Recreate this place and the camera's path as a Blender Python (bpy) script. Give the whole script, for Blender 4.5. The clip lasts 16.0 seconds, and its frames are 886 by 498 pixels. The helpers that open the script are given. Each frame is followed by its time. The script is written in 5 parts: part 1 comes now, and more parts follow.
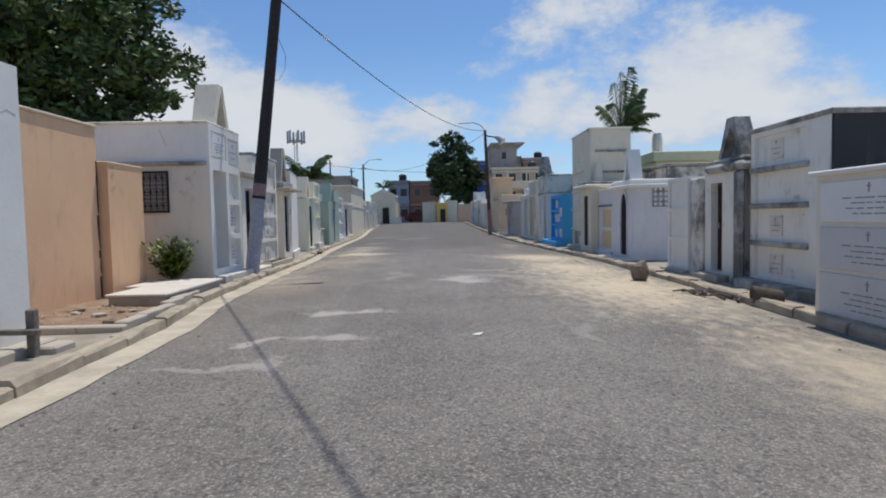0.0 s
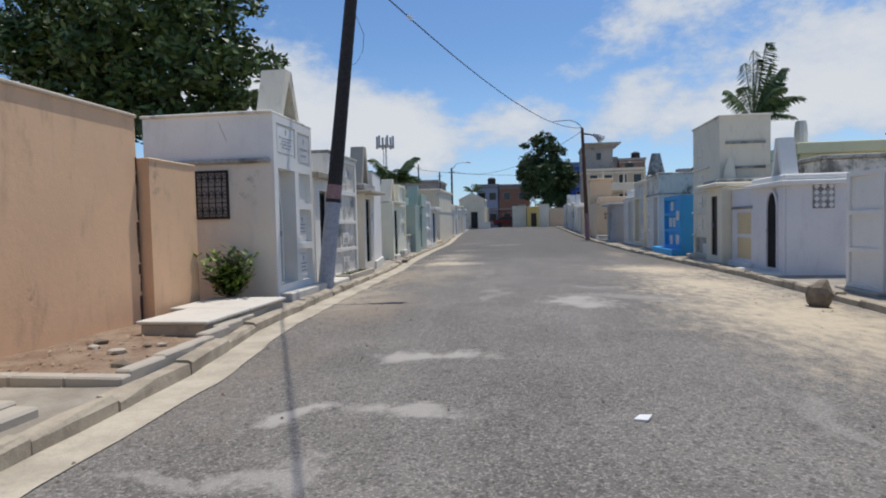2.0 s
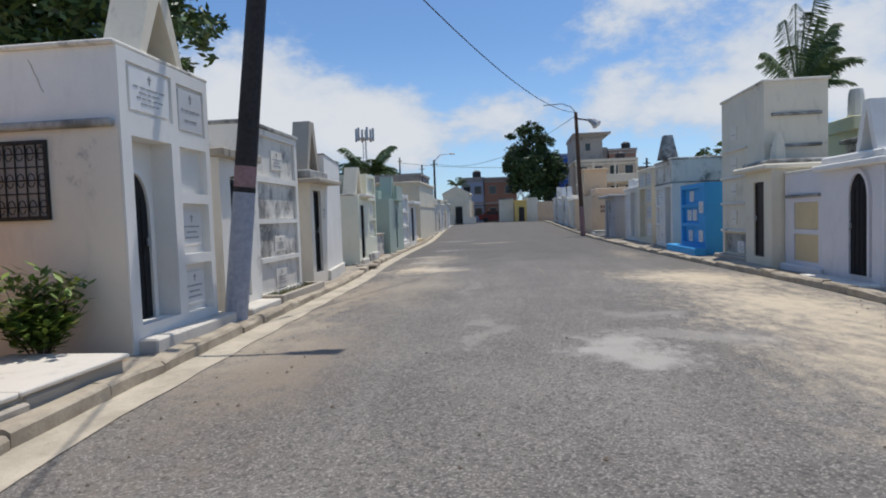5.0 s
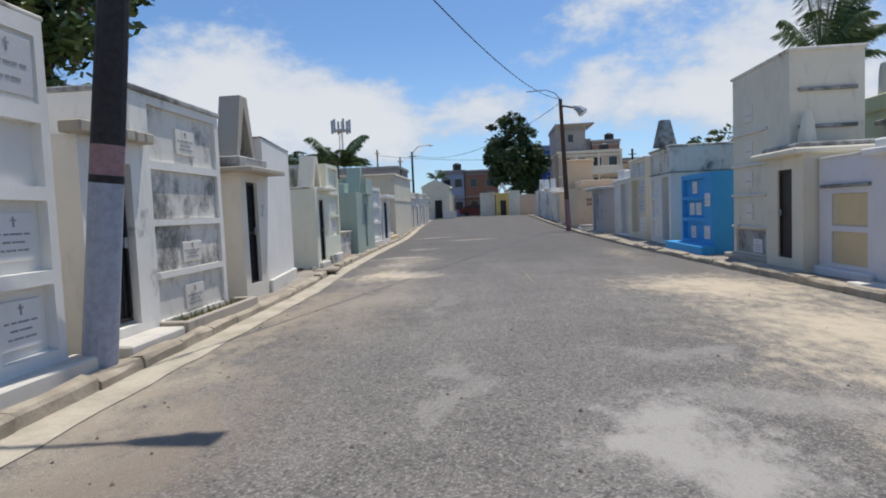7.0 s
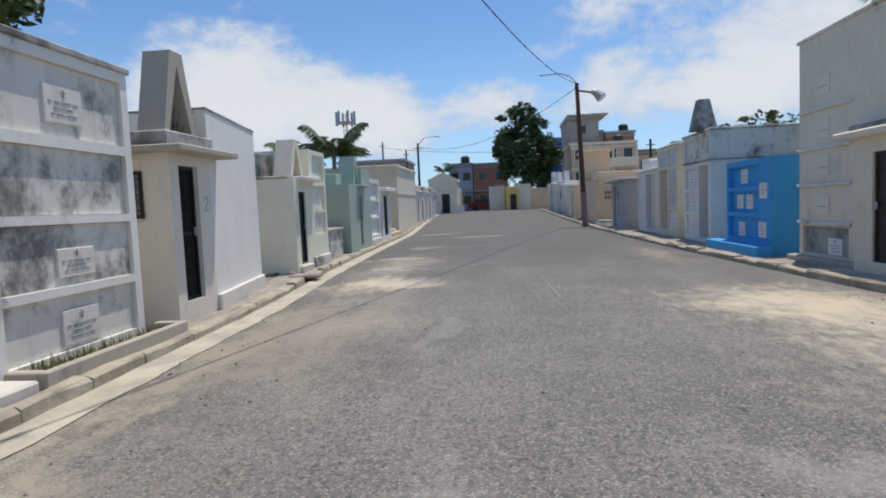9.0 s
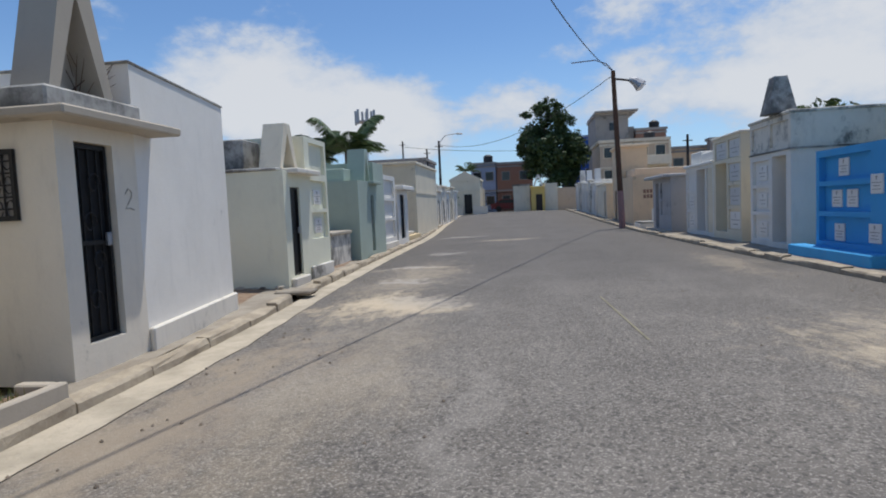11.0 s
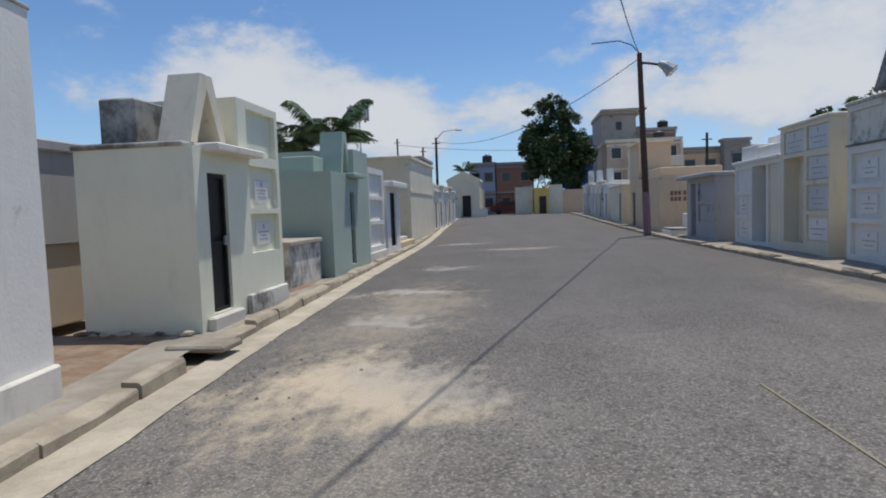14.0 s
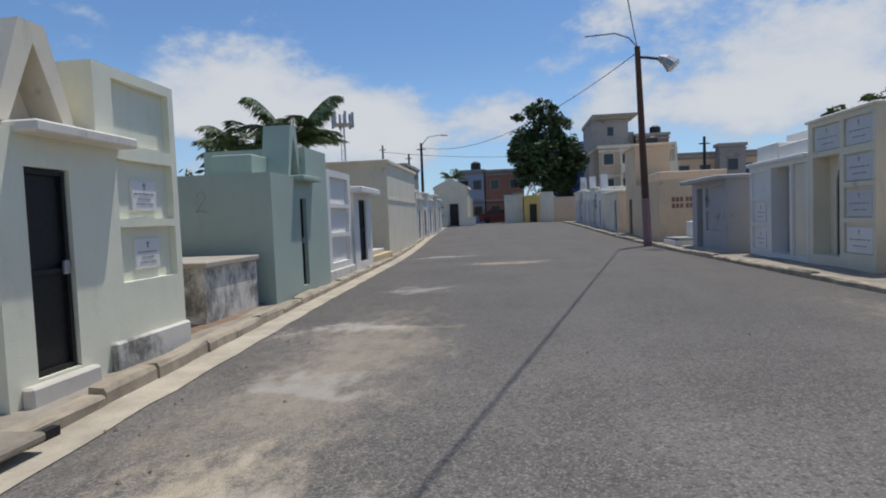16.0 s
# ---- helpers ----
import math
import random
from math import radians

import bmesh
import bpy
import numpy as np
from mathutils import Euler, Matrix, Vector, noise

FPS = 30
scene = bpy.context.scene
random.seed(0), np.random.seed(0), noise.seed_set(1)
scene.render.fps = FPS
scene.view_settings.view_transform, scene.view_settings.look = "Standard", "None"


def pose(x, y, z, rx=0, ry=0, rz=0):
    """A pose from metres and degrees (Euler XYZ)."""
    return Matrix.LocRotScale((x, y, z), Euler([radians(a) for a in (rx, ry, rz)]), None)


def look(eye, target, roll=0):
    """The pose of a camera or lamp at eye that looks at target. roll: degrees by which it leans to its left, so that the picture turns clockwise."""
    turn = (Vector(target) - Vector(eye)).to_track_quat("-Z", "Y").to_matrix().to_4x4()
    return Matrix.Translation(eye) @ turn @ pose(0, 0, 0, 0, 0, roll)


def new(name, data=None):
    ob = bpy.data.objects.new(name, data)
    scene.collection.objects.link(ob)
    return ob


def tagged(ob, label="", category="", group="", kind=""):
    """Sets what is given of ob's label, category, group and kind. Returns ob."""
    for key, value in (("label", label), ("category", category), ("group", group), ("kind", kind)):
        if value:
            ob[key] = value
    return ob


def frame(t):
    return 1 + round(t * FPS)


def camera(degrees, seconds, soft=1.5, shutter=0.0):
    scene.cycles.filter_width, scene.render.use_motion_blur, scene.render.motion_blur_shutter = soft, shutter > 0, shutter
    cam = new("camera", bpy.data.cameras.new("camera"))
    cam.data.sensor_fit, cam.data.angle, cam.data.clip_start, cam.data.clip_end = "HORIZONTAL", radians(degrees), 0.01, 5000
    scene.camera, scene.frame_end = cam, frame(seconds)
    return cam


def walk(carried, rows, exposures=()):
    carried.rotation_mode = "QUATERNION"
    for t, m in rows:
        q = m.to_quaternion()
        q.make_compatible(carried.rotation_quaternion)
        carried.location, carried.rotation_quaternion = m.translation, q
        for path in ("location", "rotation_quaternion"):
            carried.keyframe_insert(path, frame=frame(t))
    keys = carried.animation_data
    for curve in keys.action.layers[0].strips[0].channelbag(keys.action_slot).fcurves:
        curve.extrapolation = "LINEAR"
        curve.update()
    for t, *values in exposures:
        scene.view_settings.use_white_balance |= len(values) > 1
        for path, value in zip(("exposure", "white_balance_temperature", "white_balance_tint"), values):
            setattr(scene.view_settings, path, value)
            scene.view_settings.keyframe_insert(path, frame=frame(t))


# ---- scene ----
cam = camera(73.5, 16.0, soft=1.9)
PATH = [
    (0, (1.816, 0.802, 1.257), (1.832, 2.799, 1.151), -1.1),
    (0.5, (1.715, 1.362, 1.26), (1.596, 3.356, 1.17), -0.8),
    (1, (1.613, 1.889, 1.287), (1.389, 3.874, 1.194), -0.9),
    (1.5, (1.575, 2.49, 1.292), (1.301, 4.469, 1.206), -1.0),
    (2, (1.501, 3.055, 1.289), (1.224, 5.034, 1.204), -1.3),
    (2.5, (1.515, 3.733, 1.274), (1.25, 5.714, 1.189), -1.7),
    (3, (1.446, 4.331, 1.288), (1.184, 6.312, 1.198), -1.8),
    (5.5, (1.251, 7.357, 1.344), (1.045, 9.344, 1.236), -2.1),
    (6, (1.284, 7.898, 1.372), (1.105, 9.887, 1.257), -2.2),
    (6.5, (1.253, 8.518, 1.384), (1.084, 10.507, 1.266), -2.3),
    (7, (1.267, 9.129, 1.373), (1.097, 11.117, 1.247), -2.4),
    (7.5, (1.187, 9.744, 1.369), (1.022, 11.733, 1.228), -2.3),
    (8, (1.211, 10.413, 1.363), (1.039, 12.402, 1.23), -2.5),
    (8.5, (1.141, 11.017, 1.368), (0.956, 13.003, 1.227), -2.4),
    (9, (1.189, 11.613, 1.35), (0.989, 13.597, 1.207), -2.5),
    (9.5, (1.096, 12.252, 1.355), (0.878, 14.236, 1.218), -2.8),
    (10, (1.091, 12.845, 1.339), (0.852, 14.826, 1.2), -2.8),
    (12.5, (0.336, 16.209, 1.28), (0.044, 18.184, 1.15), -2.5),
    (13, (0.247, 16.826, 1.302), (-0.02, 18.804, 1.169), -2.3),
    (13.5, (0.271, 17.394, 1.302), (0.013, 19.373, 1.178), -2.2),
    (14, (0.252, 17.983, 1.294), (-0.003, 19.962, 1.165), -2.0),
    (14.5, (0.329, 18.576, 1.268), (0.09, 20.557, 1.137), -2.1),
    (15, (0.302, 19.14, 1.265), (0.059, 21.121, 1.137), -2.2),
    (15.5, (0.337, 19.691, 1.277), (0.109, 21.675, 1.16), -2.3),
    (16, (0.34, 20.294, 1.297), (0.116, 22.279, 1.196), -2.3),
]
walk(cam, [(t, look(eye, target, roll)) for t, eye, target, roll in PATH], [(0, -0.17), (3, -0.17), (6, -0.1), (9.3, -0.05), (10.2, -0.12), (13, -0.25), (16, -0.28)])

# ---- world, sun, exposure ----
SUN_EL, SUN_AZ = radians(73), math.atan2(0.16, 0.26)      # azimuth from +y towards +x
sun_way = Vector((math.cos(SUN_EL) * math.sin(SUN_AZ), math.cos(SUN_EL) * math.cos(SUN_AZ), math.sin(SUN_EL)))
sun = new("sun", bpy.data.lights.new("sun", "SUN"))
sun.data.energy, sun.data.angle, sun.data.color = 4.1, radians(0.6), (1.0, 0.96, 0.9)
sun.matrix_world = look(sun_way * 50, (0, 0, 0))

world = bpy.data.worlds.new("world")
scene.world = world
world.use_nodes = True


class Nodes:
    """Short forms for building a node tree."""

    def __init__(self, tree):
        self.t = tree

    def n(self, kind, props=None, **ins):
        node = self.t.nodes.new(kind)
        for k, v in (props or {}).items():
            setattr(node, k, v)
        for k, v in ins.items():
            key = int(k[1:]) if k[0] == "i" and k[1:].isdigit() else k.replace("_", " ")
            if isinstance(v, bpy.types.NodeSocket):
                self.t.links.new(v, node.inputs[key])
            else:
                node.inputs[key].default_value = v
        return node

    def math(self, op, a, b=0.0, c=0.0, clamp=False):
        return self.n("ShaderNodeMath", {"operation": op, "use_clamp": clamp}, i0=a, i1=b, i2=c).outputs[0]

    def vec(self, op, a, b=(0, 0, 0)):
        node = self.n("ShaderNodeVectorMath", {"operation": op}, i0=a, i1=b)
        return node.outputs["Value"] if op in ("LENGTH", "DOT_PRODUCT", "DISTANCE") else node.outputs[0]

    def mix(self, f, a, b, blend="MIX"):
        node = self.n("ShaderNodeMix", {"data_type": "RGBA", "blend_type": blend})
        for s, v in ((0, f), (6, a), (7, b)):
            if isinstance(v, bpy.types.NodeSocket):
                self.t.links.new(v, node.inputs[s])
            else:
                node.inputs[s].default_value = v if s == 0 else (*v[:3], 1)
        return node.outputs[2]

    def noise(self, vec, scale, detail=4.0, rough=0.55):
        return self.n("ShaderNodeTexNoise", Vector=vec, Scale=scale, Detail=detail, Roughness=rough).outputs[0]

    def ramp(self, f, a, b, lo=0.0, hi=1.0):
        return self.n("ShaderNodeMapRange", {"interpolation_type": "SMOOTHSTEP"}, i0=f, i1=a, i2=b, i3=lo, i4=hi).outputs[0]

    def stretch(self, vec, s):
        return self.vec("MULTIPLY", vec, s)


W = Nodes(world.node_tree)
W.t.nodes.clear()
sky = W.n("ShaderNodeTexSky", {"sky_type": "NISHITA", "sun_disc": False, "sun_elevation": SUN_EL, "sun_rotation": SUN_AZ, "air_density": 1.0, "dust_density": 0.3, "ozone_density": 3.0})
way = W.n("ShaderNodeTexCoord").outputs["Generated"]
sep = W.n("ShaderNodeSeparateXYZ", i0=way)
up = sep.outputs[2]
# clouds lie on a flat layer: project the direction on it
flat = W.vec("MULTIPLY", way, (1.0, 1.0, 1.7))
big = W.noise(flat, 4.2, 9.0, 0.6)
fine = W.noise(flat, 13.0, 8.0, 0.62)
cover = W.math("ADD", W.math("MULTIPLY", big, 0.72), W.math("MULTIPLY", fine, 0.28))


def puff(d, r, gain):
    """A cloud bank round a direction."""
    far = W.vec("DISTANCE", W.stretch(way, (1, 1, 1.5)), tuple(a * b for a, b in zip(Vector(d).normalized(), (1, 1, 1.5))))
    return W.math("MULTIPLY", W.ramp(far, r, 0.0), gain)


for d, r, gain in (((0.50, 1, 0.235), 0.22, 0.26), ((0.36, 1, 0.175), 0.16, 0.16), ((0.22, 1, 0.31), 0.24, 0.13), ((-0.36, 1, 0.185), 0.2, 0.26), ((-0.2, 1, 0.15), 0.17, 0.24), ((-0.58, 1, 0.25), 0.22, 0.24),
                   ((0.0, 1, 0.15), 0.13, 0.22), ((0.17, 1, 0.16), 0.15, 0.2), ((-0.5, 1, 0.21), 0.2, 0.12), ((0.75, 1, 0.13), 0.25, 0.12), ((-0.12, 1, 0.42), 0.3, -0.2), ((0.85, 1, 0.36), 0.25, -0.14), ((0.1, 1, 0.2), 0.08, -0.1)):
    cover = W.math("ADD", cover, puff(d, r, gain))
mask = W.math("MULTIPLY", W.ramp(cover, 0.545, 0.68), W.ramp(up, -0.02, 0.06))
white = W.mix(W.ramp(cover, 0.58, 0.78), (4.5, 5.2, 6.3), (6.3, 6.45, 6.7))
blue = W.mix(1.0, sky.outputs[0], (0.78, 0.95, 1.12), "MULTIPLY")
haze = W.mix(W.ramp(up, 0.3, 0.0, 0.0, 0.42), blue, (3.9, 5.8, 8.4))
col = W.mix(W.math("MULTIPLY", mask, 0.92), haze, white)
back = W.n("ShaderNodeBackground", Color=col, Strength=0.125)
W.n("ShaderNodeOutputWorld", Surface=back.outputs[0])

# ---- materials ----


def material(name, rough=0.8, metal=0.0):
    m = bpy.data.materials.new(name)
    m.use_nodes = True
    k = Nodes(m.node_tree)
    k.t.nodes.clear()
    b = k.n("ShaderNodeBsdfPrincipled", Roughness=rough, Metallic=metal)
    k.n("ShaderNodeOutputMaterial", Surface=b.outputs[0])
    pos = k.n("ShaderNodeNewGeometry").outputs["Position"]
    return m, k, b, pos


def setcol(k, b, colour):
    k.t.links.new(colour, b.inputs["Base Color"]) if isinstance(colour, bpy.types.NodeSocket) else setattr(b.inputs["Base Color"], "default_value", (*colour, 1))


def bump(k, b, height, strength=0.3, dist=0.01):
    k.t.links.new(k.n("ShaderNodeBump", Height=height, Strength=strength, Distance=dist).outputs[0], b.inputs["Normal"])


def paint(name, colour, dirt=0.25, mould=0.0, rough=0.75, grime=(0.25, 0.23, 0.2)):
    """Painted cement render: cloudy tone, rain streaks, black mould patches, trowel relief."""
    m, k, b, pos = material(name, rough)
    cloud = k.noise(pos, 1.1, 5, 0.6)
    streak = k.noise(k.stretch(pos, (2.6, 2.6, 0.8)), 1.7, 7, 0.68)
    grain = k.noise(pos, 38, 4, 0.65)
    lump = k.noise(pos, 9, 4, 0.6)
    c = k.mix(k.ramp(cloud, 0.3, 0.75, 0.0, 0.5), colour, tuple(v * 0.82 for v in colour))
    c = k.mix(k.ramp(streak, 0.5, 0.8, 0.0, dirt), c, grime)
    c = k.mix(k.ramp(grain, 0.55, 0.8, 0.0, 0.22), c, tuple(v * 0.6 for v in colour))
    if mould:
        f = k.math("ADD", k.math("MULTIPLY", cloud, 0.5), k.math("MULTIPLY", k.noise(k.stretch(pos, (1.3, 1.3, 1.0)), 2.6, 9, 0.74), 0.5))
        c = k.mix(k.ramp(f, 0.62 - 0.2 * mould, 0.74 - 0.16 * mould, 0.0, 0.85), c, (0.07, 0.068, 0.06))
    setcol(k, b, c)
    bump(k, b, k.math("ADD", grain, k.math("MULTIPLY", lump, 1.6)), 0.22, 0.008)
    return m


WHITE = paint("white_paint", (0.8, 0.77, 0.71), 0.16, 0.03)
WHITE_OLD = paint("weathered_white_paint", (0.74, 0.69, 0.6), 0.45, 0.55)
STAINED = paint("stained_white_paint", (0.82, 0.78, 0.7), 0.38, 0.3)
WHITE_WORN = paint("peeled_white_paint", (0.72, 0.68, 0.6), 0.5, 0.9)
GREYED = paint("mouldy_cement", (0.42, 0.41, 0.38), 0.5, 0.95)
NEAR_BLACK = paint("near_black_cement", (0.03, 0.03, 0.034), 0.2, 0.3)
CEMENT = paint("grey_cement", (0.44, 0.385, 0.31), 0.4, 0.35, 0.9)
GREY_TOMB = paint("grey_paint", (0.45, 0.43, 0.42), 0.4, 0.25)
LILAC = paint("pale_lilac_paint", (0.72, 0.69, 0.69), 0.25, 0.05)
PEACH = paint("peach_paint", (0.8, 0.5, 0.29), 0.5, 0.12, grime=(0.35, 0.22, 0.14))
PEACH_PALE = paint("pale_peach_paint", (0.76, 0.56, 0.36), 0.3, 0.1)
CREAM = paint("cream_paint", (0.77, 0.69, 0.53), 0.2, 0.1)
CREAM_PALE = paint("pale_cream_paint", (0.79, 0.72, 0.6), 0.2, 0.12)
CREAM_OLD = paint("weathered_cream_paint", (0.77, 0.69, 0.54), 0.4, 0.26)
YELLOWISH = paint("pale_yellow_paint", (0.76, 0.72, 0.45), 0.15)
OCHRE = paint("ochre_paint", (0.66, 0.52, 0.3), 0.2)
YELLOW = paint("yellow_paint", (0.8, 0.56, 0.17), 0.15)
GREENISH = paint("pale_green_paint", (0.8, 0.785, 0.62), 0.16, 0.05)
GREEN = paint("sage_green_paint", (0.4, 0.475, 0.4), 0.18, 0.05)
BLUE = paint("bright_blue_paint", (0.05, 0.35, 0.7), 0.12)
BLUE_DEEP = paint("deep_blue_paint", (0.03, 0.12, 0.5), 0.1)
BLUE_GREY = paint("blue_grey_paint", (0.32, 0.4, 0.55), 0.2)
BRICK_RED = paint("brown_red_paint", (0.3, 0.16, 0.11), 0.3, 0.1)
TAN = paint("tan_render", (0.55, 0.45, 0.34), 0.4, 0.3)
BARE = paint("bare_grey_block", (0.34, 0.32, 0.3), 0.45, 0.4, 0.9)
PLAQUE = paint("white_marble", (0.8, 0.78, 0.74), 0.1, 0.0, 0.4)
PLAQUE_GREY = paint("grey_marble", (0.6, 0.59, 0.58), 0.15, 0.0, 0.45)


def plain(name, colour, rough=0.6, metal=0.0, vary=0.3, scale=14):
    m, k, b, pos = material(name, rough, metal)
    n = k.noise(pos, scale, 5, 0.6)
    setcol(k, b, k.mix(k.ramp(n, 0.3, 0.75), colour, tuple(v * (1 - vary) for v in colour)))
    bump(k, b, n, 0.2, 0.004)
    return m


INK = plain("dark_lettering", (0.33, 0.32, 0.31), 0.7)
IRON = plain("black_iron", (0.022, 0.021, 0.02), 0.55, 0.3, 0.5, 25)
DARK = plain("dark_interior", (0.012, 0.012, 0.013), 0.9)
RUST = plain("rusty_iron", (0.13, 0.07, 0.045), 0.85, 0.2, 0.5, 20)
WOOD_DOOR = plain("dark_wood", (0.05, 0.035, 0.025), 0.7, 0.0, 0.5)
WOOD_OLD = plain("weathered_wood", (0.2, 0.17, 0.14), 0.9, 0.0, 0.5)
WOOD_POLE = plain("tarred_wood", (0.035, 0.03, 0.03), 0.85, 0.0, 0.5, 18)
POLE_GREY = plain("grey_pole_paint", (0.36, 0.38, 0.44), 0.8, 0.0, 0.25)
POLE_PINK = plain("faded_pink_paint", (0.33, 0.2, 0.2), 0.85)
CABLE = plain("black_cable", (0.02, 0.02, 0.022), 0.6)
STEEL = plain("galvanised_steel", (0.42, 0.43, 0.45), 0.45, 0.7)
SLAB = paint("white_slab", (0.64, 0.59, 0.51), 0.4, 0.3)
GLASS = plain("dark_window_glass", (0.03, 0.035, 0.04), 0.12, 0.0, 0.2)
LAMP_GLASS = plain("milky_lamp_glass", (0.7, 0.72, 0.74), 0.25, 0.0, 0.1)
TYRE = plain("tyre_rubber", (0.02, 0.02, 0.02), 0.85)
CAR_RED = plain("dark_red_car_paint", (0.22, 0.02, 0.025), 0.25)
STONE = plain("brown_stone", (0.24, 0.19, 0.14), 0.9, 0.0, 0.5, 9)
BARK = plain("tree_bark", (0.12, 0.095, 0.07), 0.95, 0.0, 0.5, 9)
PALM_BARK = plain("palm_bark", (0.2, 0.17, 0.14), 0.95, 0.0, 0.4, 9)


def leaf(name, a, bcol):
    m, k, b, pos = material(name, 0.5)
    isl = k.n("ShaderNodeNewGeometry").outputs["Random Per Island"]
    setcol(k, b, k.mix(isl, a, bcol))
    return m


LEAF = leaf("dark_green_leaves", (0.03, 0.055, 0.016), (0.11, 0.17, 0.04))
LEAF_LIGHT = leaf("bright_green_leaves", (0.08, 0.15, 0.025), (0.24, 0.3, 0.05))
LEAF_DEEP = leaf("deep_green_leaves", (0.018, 0.04, 0.014), (0.07, 0.115, 0.032))
FROND = leaf("palm_leaves", (0.045, 0.085, 0.03), (0.12, 0.18, 0.06))
DRY_GRASS = leaf("dry_grass", (0.2, 0.19, 0.06), (0.12, 0.17, 0.04))


def asphalt():
    m, k, b, pos = material("worn_asphalt", 0.9)
    stone = k.n("ShaderNodeTexVoronoi", Vector=pos, Scale=95.0)
    coarse = k.n("ShaderNodeTexVoronoi", Vector=pos, Scale=46.0)
    grain = k.noise(pos, 110, 3, 0.7)
    cloud = k.noise(pos, 0.5, 6, 0.62)
    lane = k.noise(k.stretch(pos, (1.0, 0.12, 1.0)), 1.1, 4, 0.6)
    c = k.mix(k.ramp(cloud, 0.3, 0.72), (0.125, 0.112, 0.097), (0.2, 0.18, 0.155))
    c = k.mix(k.ramp(lane, 0.45, 0.7, 0.0, 0.45), c, (0.23, 0.21, 0.185))
    bright = k.n("ShaderNodeSeparateColor", i0=stone.outputs["Color"]).outputs[0]
    c = k.mix(k.ramp(bright, 0.6, 1.0, 0.0, 0.7), c, (0.42, 0.385, 0.335))
    dark = k.n("ShaderNodeSeparateColor", i0=coarse.outputs["Color"]).outputs[1]
    c = k.mix(k.ramp(dark, 0.64, 1.0, 0.0, 0.58), c, (0.04, 0.037, 0.034))
    blot = k.noise(pos, 7.0, 6, 0.72)
    c = k.mix(k.ramp(blot, 0.5, 0.75, 0.0, 0.38), c, (0.075, 0.067, 0.058))
    c = k.mix(k.ramp(blot, 0.44, 0.26, 0.0, 0.4), c, (0.3, 0.27, 0.23))
    warp = k.vec("ADD", pos, k.vec("MULTIPLY", k.vec("SUBTRACT", k.n("ShaderNodeTexNoise", Vector=pos, Scale=0.9, Detail=5.0).outputs[1], (0.5, 0.5, 0.5)), (1.6, 2.4, 0)))
    rag = k.noise(k.stretch(pos, (2.2, 1.2, 1)), 2.4, 6, 0.7)

    def patch(c, x, y, rx, ry, colour, most, soft=0.75):
        off = k.vec("MULTIPLY", k.vec("SUBTRACT", warp, (x, y, 0)), (1 / rx, 1 / ry, 0))
        f = k.math("ADD", k.math("ADD", k.vec("LENGTH", off), k.math("MULTIPLY", k.math("SUBTRACT", rag, 0.5), 1.9)), k.math("MULTIPLY", k.math("SUBTRACT", grain, 0.5), 0.8))
        return k.mix(k.ramp(f, 1.1, 1.1 - soft, 0.0, most), c, colour)

    sand, pale = (0.57, 0.47, 0.33), (0.41, 0.375, 0.33)
    c = k.mix(k.ramp(k.n("ShaderNodeSeparateXYZ", i0=warp).outputs[1], 19.0, 29.0, 0.0, 0.55), c, (0.078, 0.071, 0.064))
    for x, y, rx, ry, most in ((5.2, 11.5, 2.1, 4.8, 1.0), (5.3, 5.0, 1.2, 3.2, 0.7), (5.1, 15.8, 1.9, 3.0, 1.0), (4.9, 19.3, 2.0, 2.0, 1.0), (-1.05, 22.3, 1.25, 1.15, 1.0), (-1.6, 17.5, 0.5, 3.5, 0.55), (-1.5, 13.5, 0.5, 2.5, 0.5), (-1.2, 27.5, 1.3, 0.5, 0.5), (0.3, 37, 1.6, 0.5, 0.6), (5.0, 27, 0.7, 3, 0.3), (-1.3, 25.5, 1.1, 4.0, 0.4), (-0.7, 18.5, 1.0, 4.0, 0.3), (-1.0, 12.5, 0.6, 2.0, 0.35)):
        c = patch(c, x, y, rx, ry, sand, most, 1.15)
    for x, y, rx, ry, most in ((-0.9, 12.2, 0.9, 3.0, 0.75), (-1.5, 18.0, 0.8, 3.5, 0.6), (-0.9, 8.0, 0.6, 2.0, 0.4)):
        c = patch(c, x, y, rx, ry, (0.235, 0.185, 0.138), most, 1.3)
    for x, y, rx, ry, most in ((0.62, 8.75, 0.5, 0.34, 0.9), (0.0, 6.92, 0.38, 0.2, 0.9), (0.74, 6.76, 0.36, 0.16, 0.8), (0.05, 5.93, 0.4, 0.15, 0.6), (-0.4, 5.8, 0.35, 0.12, 0.5), (2.3, 12.3, 0.6, 0.8, 0.9), (3.2, 13.0, 0.9, 0.7, 0.4), (0.9, 13.5, 0.25, 1.2, 0.3), (0.6, 17.5, 0.2, 1.6, 0.2), (-0.6, 22.6, 0.8, 0.6, 0.4), (-1.3, 25.0, 0.7, 0.35, 0.7), (-1.5, 27.6, 0.7, 0.3, 0.7), (3.4, 7.1, 0.15, 0.8, 0.3), (3.0, 14.5, 0.7, 0.5, 0.4), (-1.4, 31.5, 0.8, 0.4, 0.6), (-2.0, 41, 1.4, 0.5, 0.7)):
        c = patch(c, x, y, rx, ry, pale, most)
    setcol(k, b, c)
    h = k.math("ADD", k.math("MULTIPLY", stone.outputs["Distance"], -1.0), grain)
    bump(k, b, h, 0.7, 0.008)
    return m


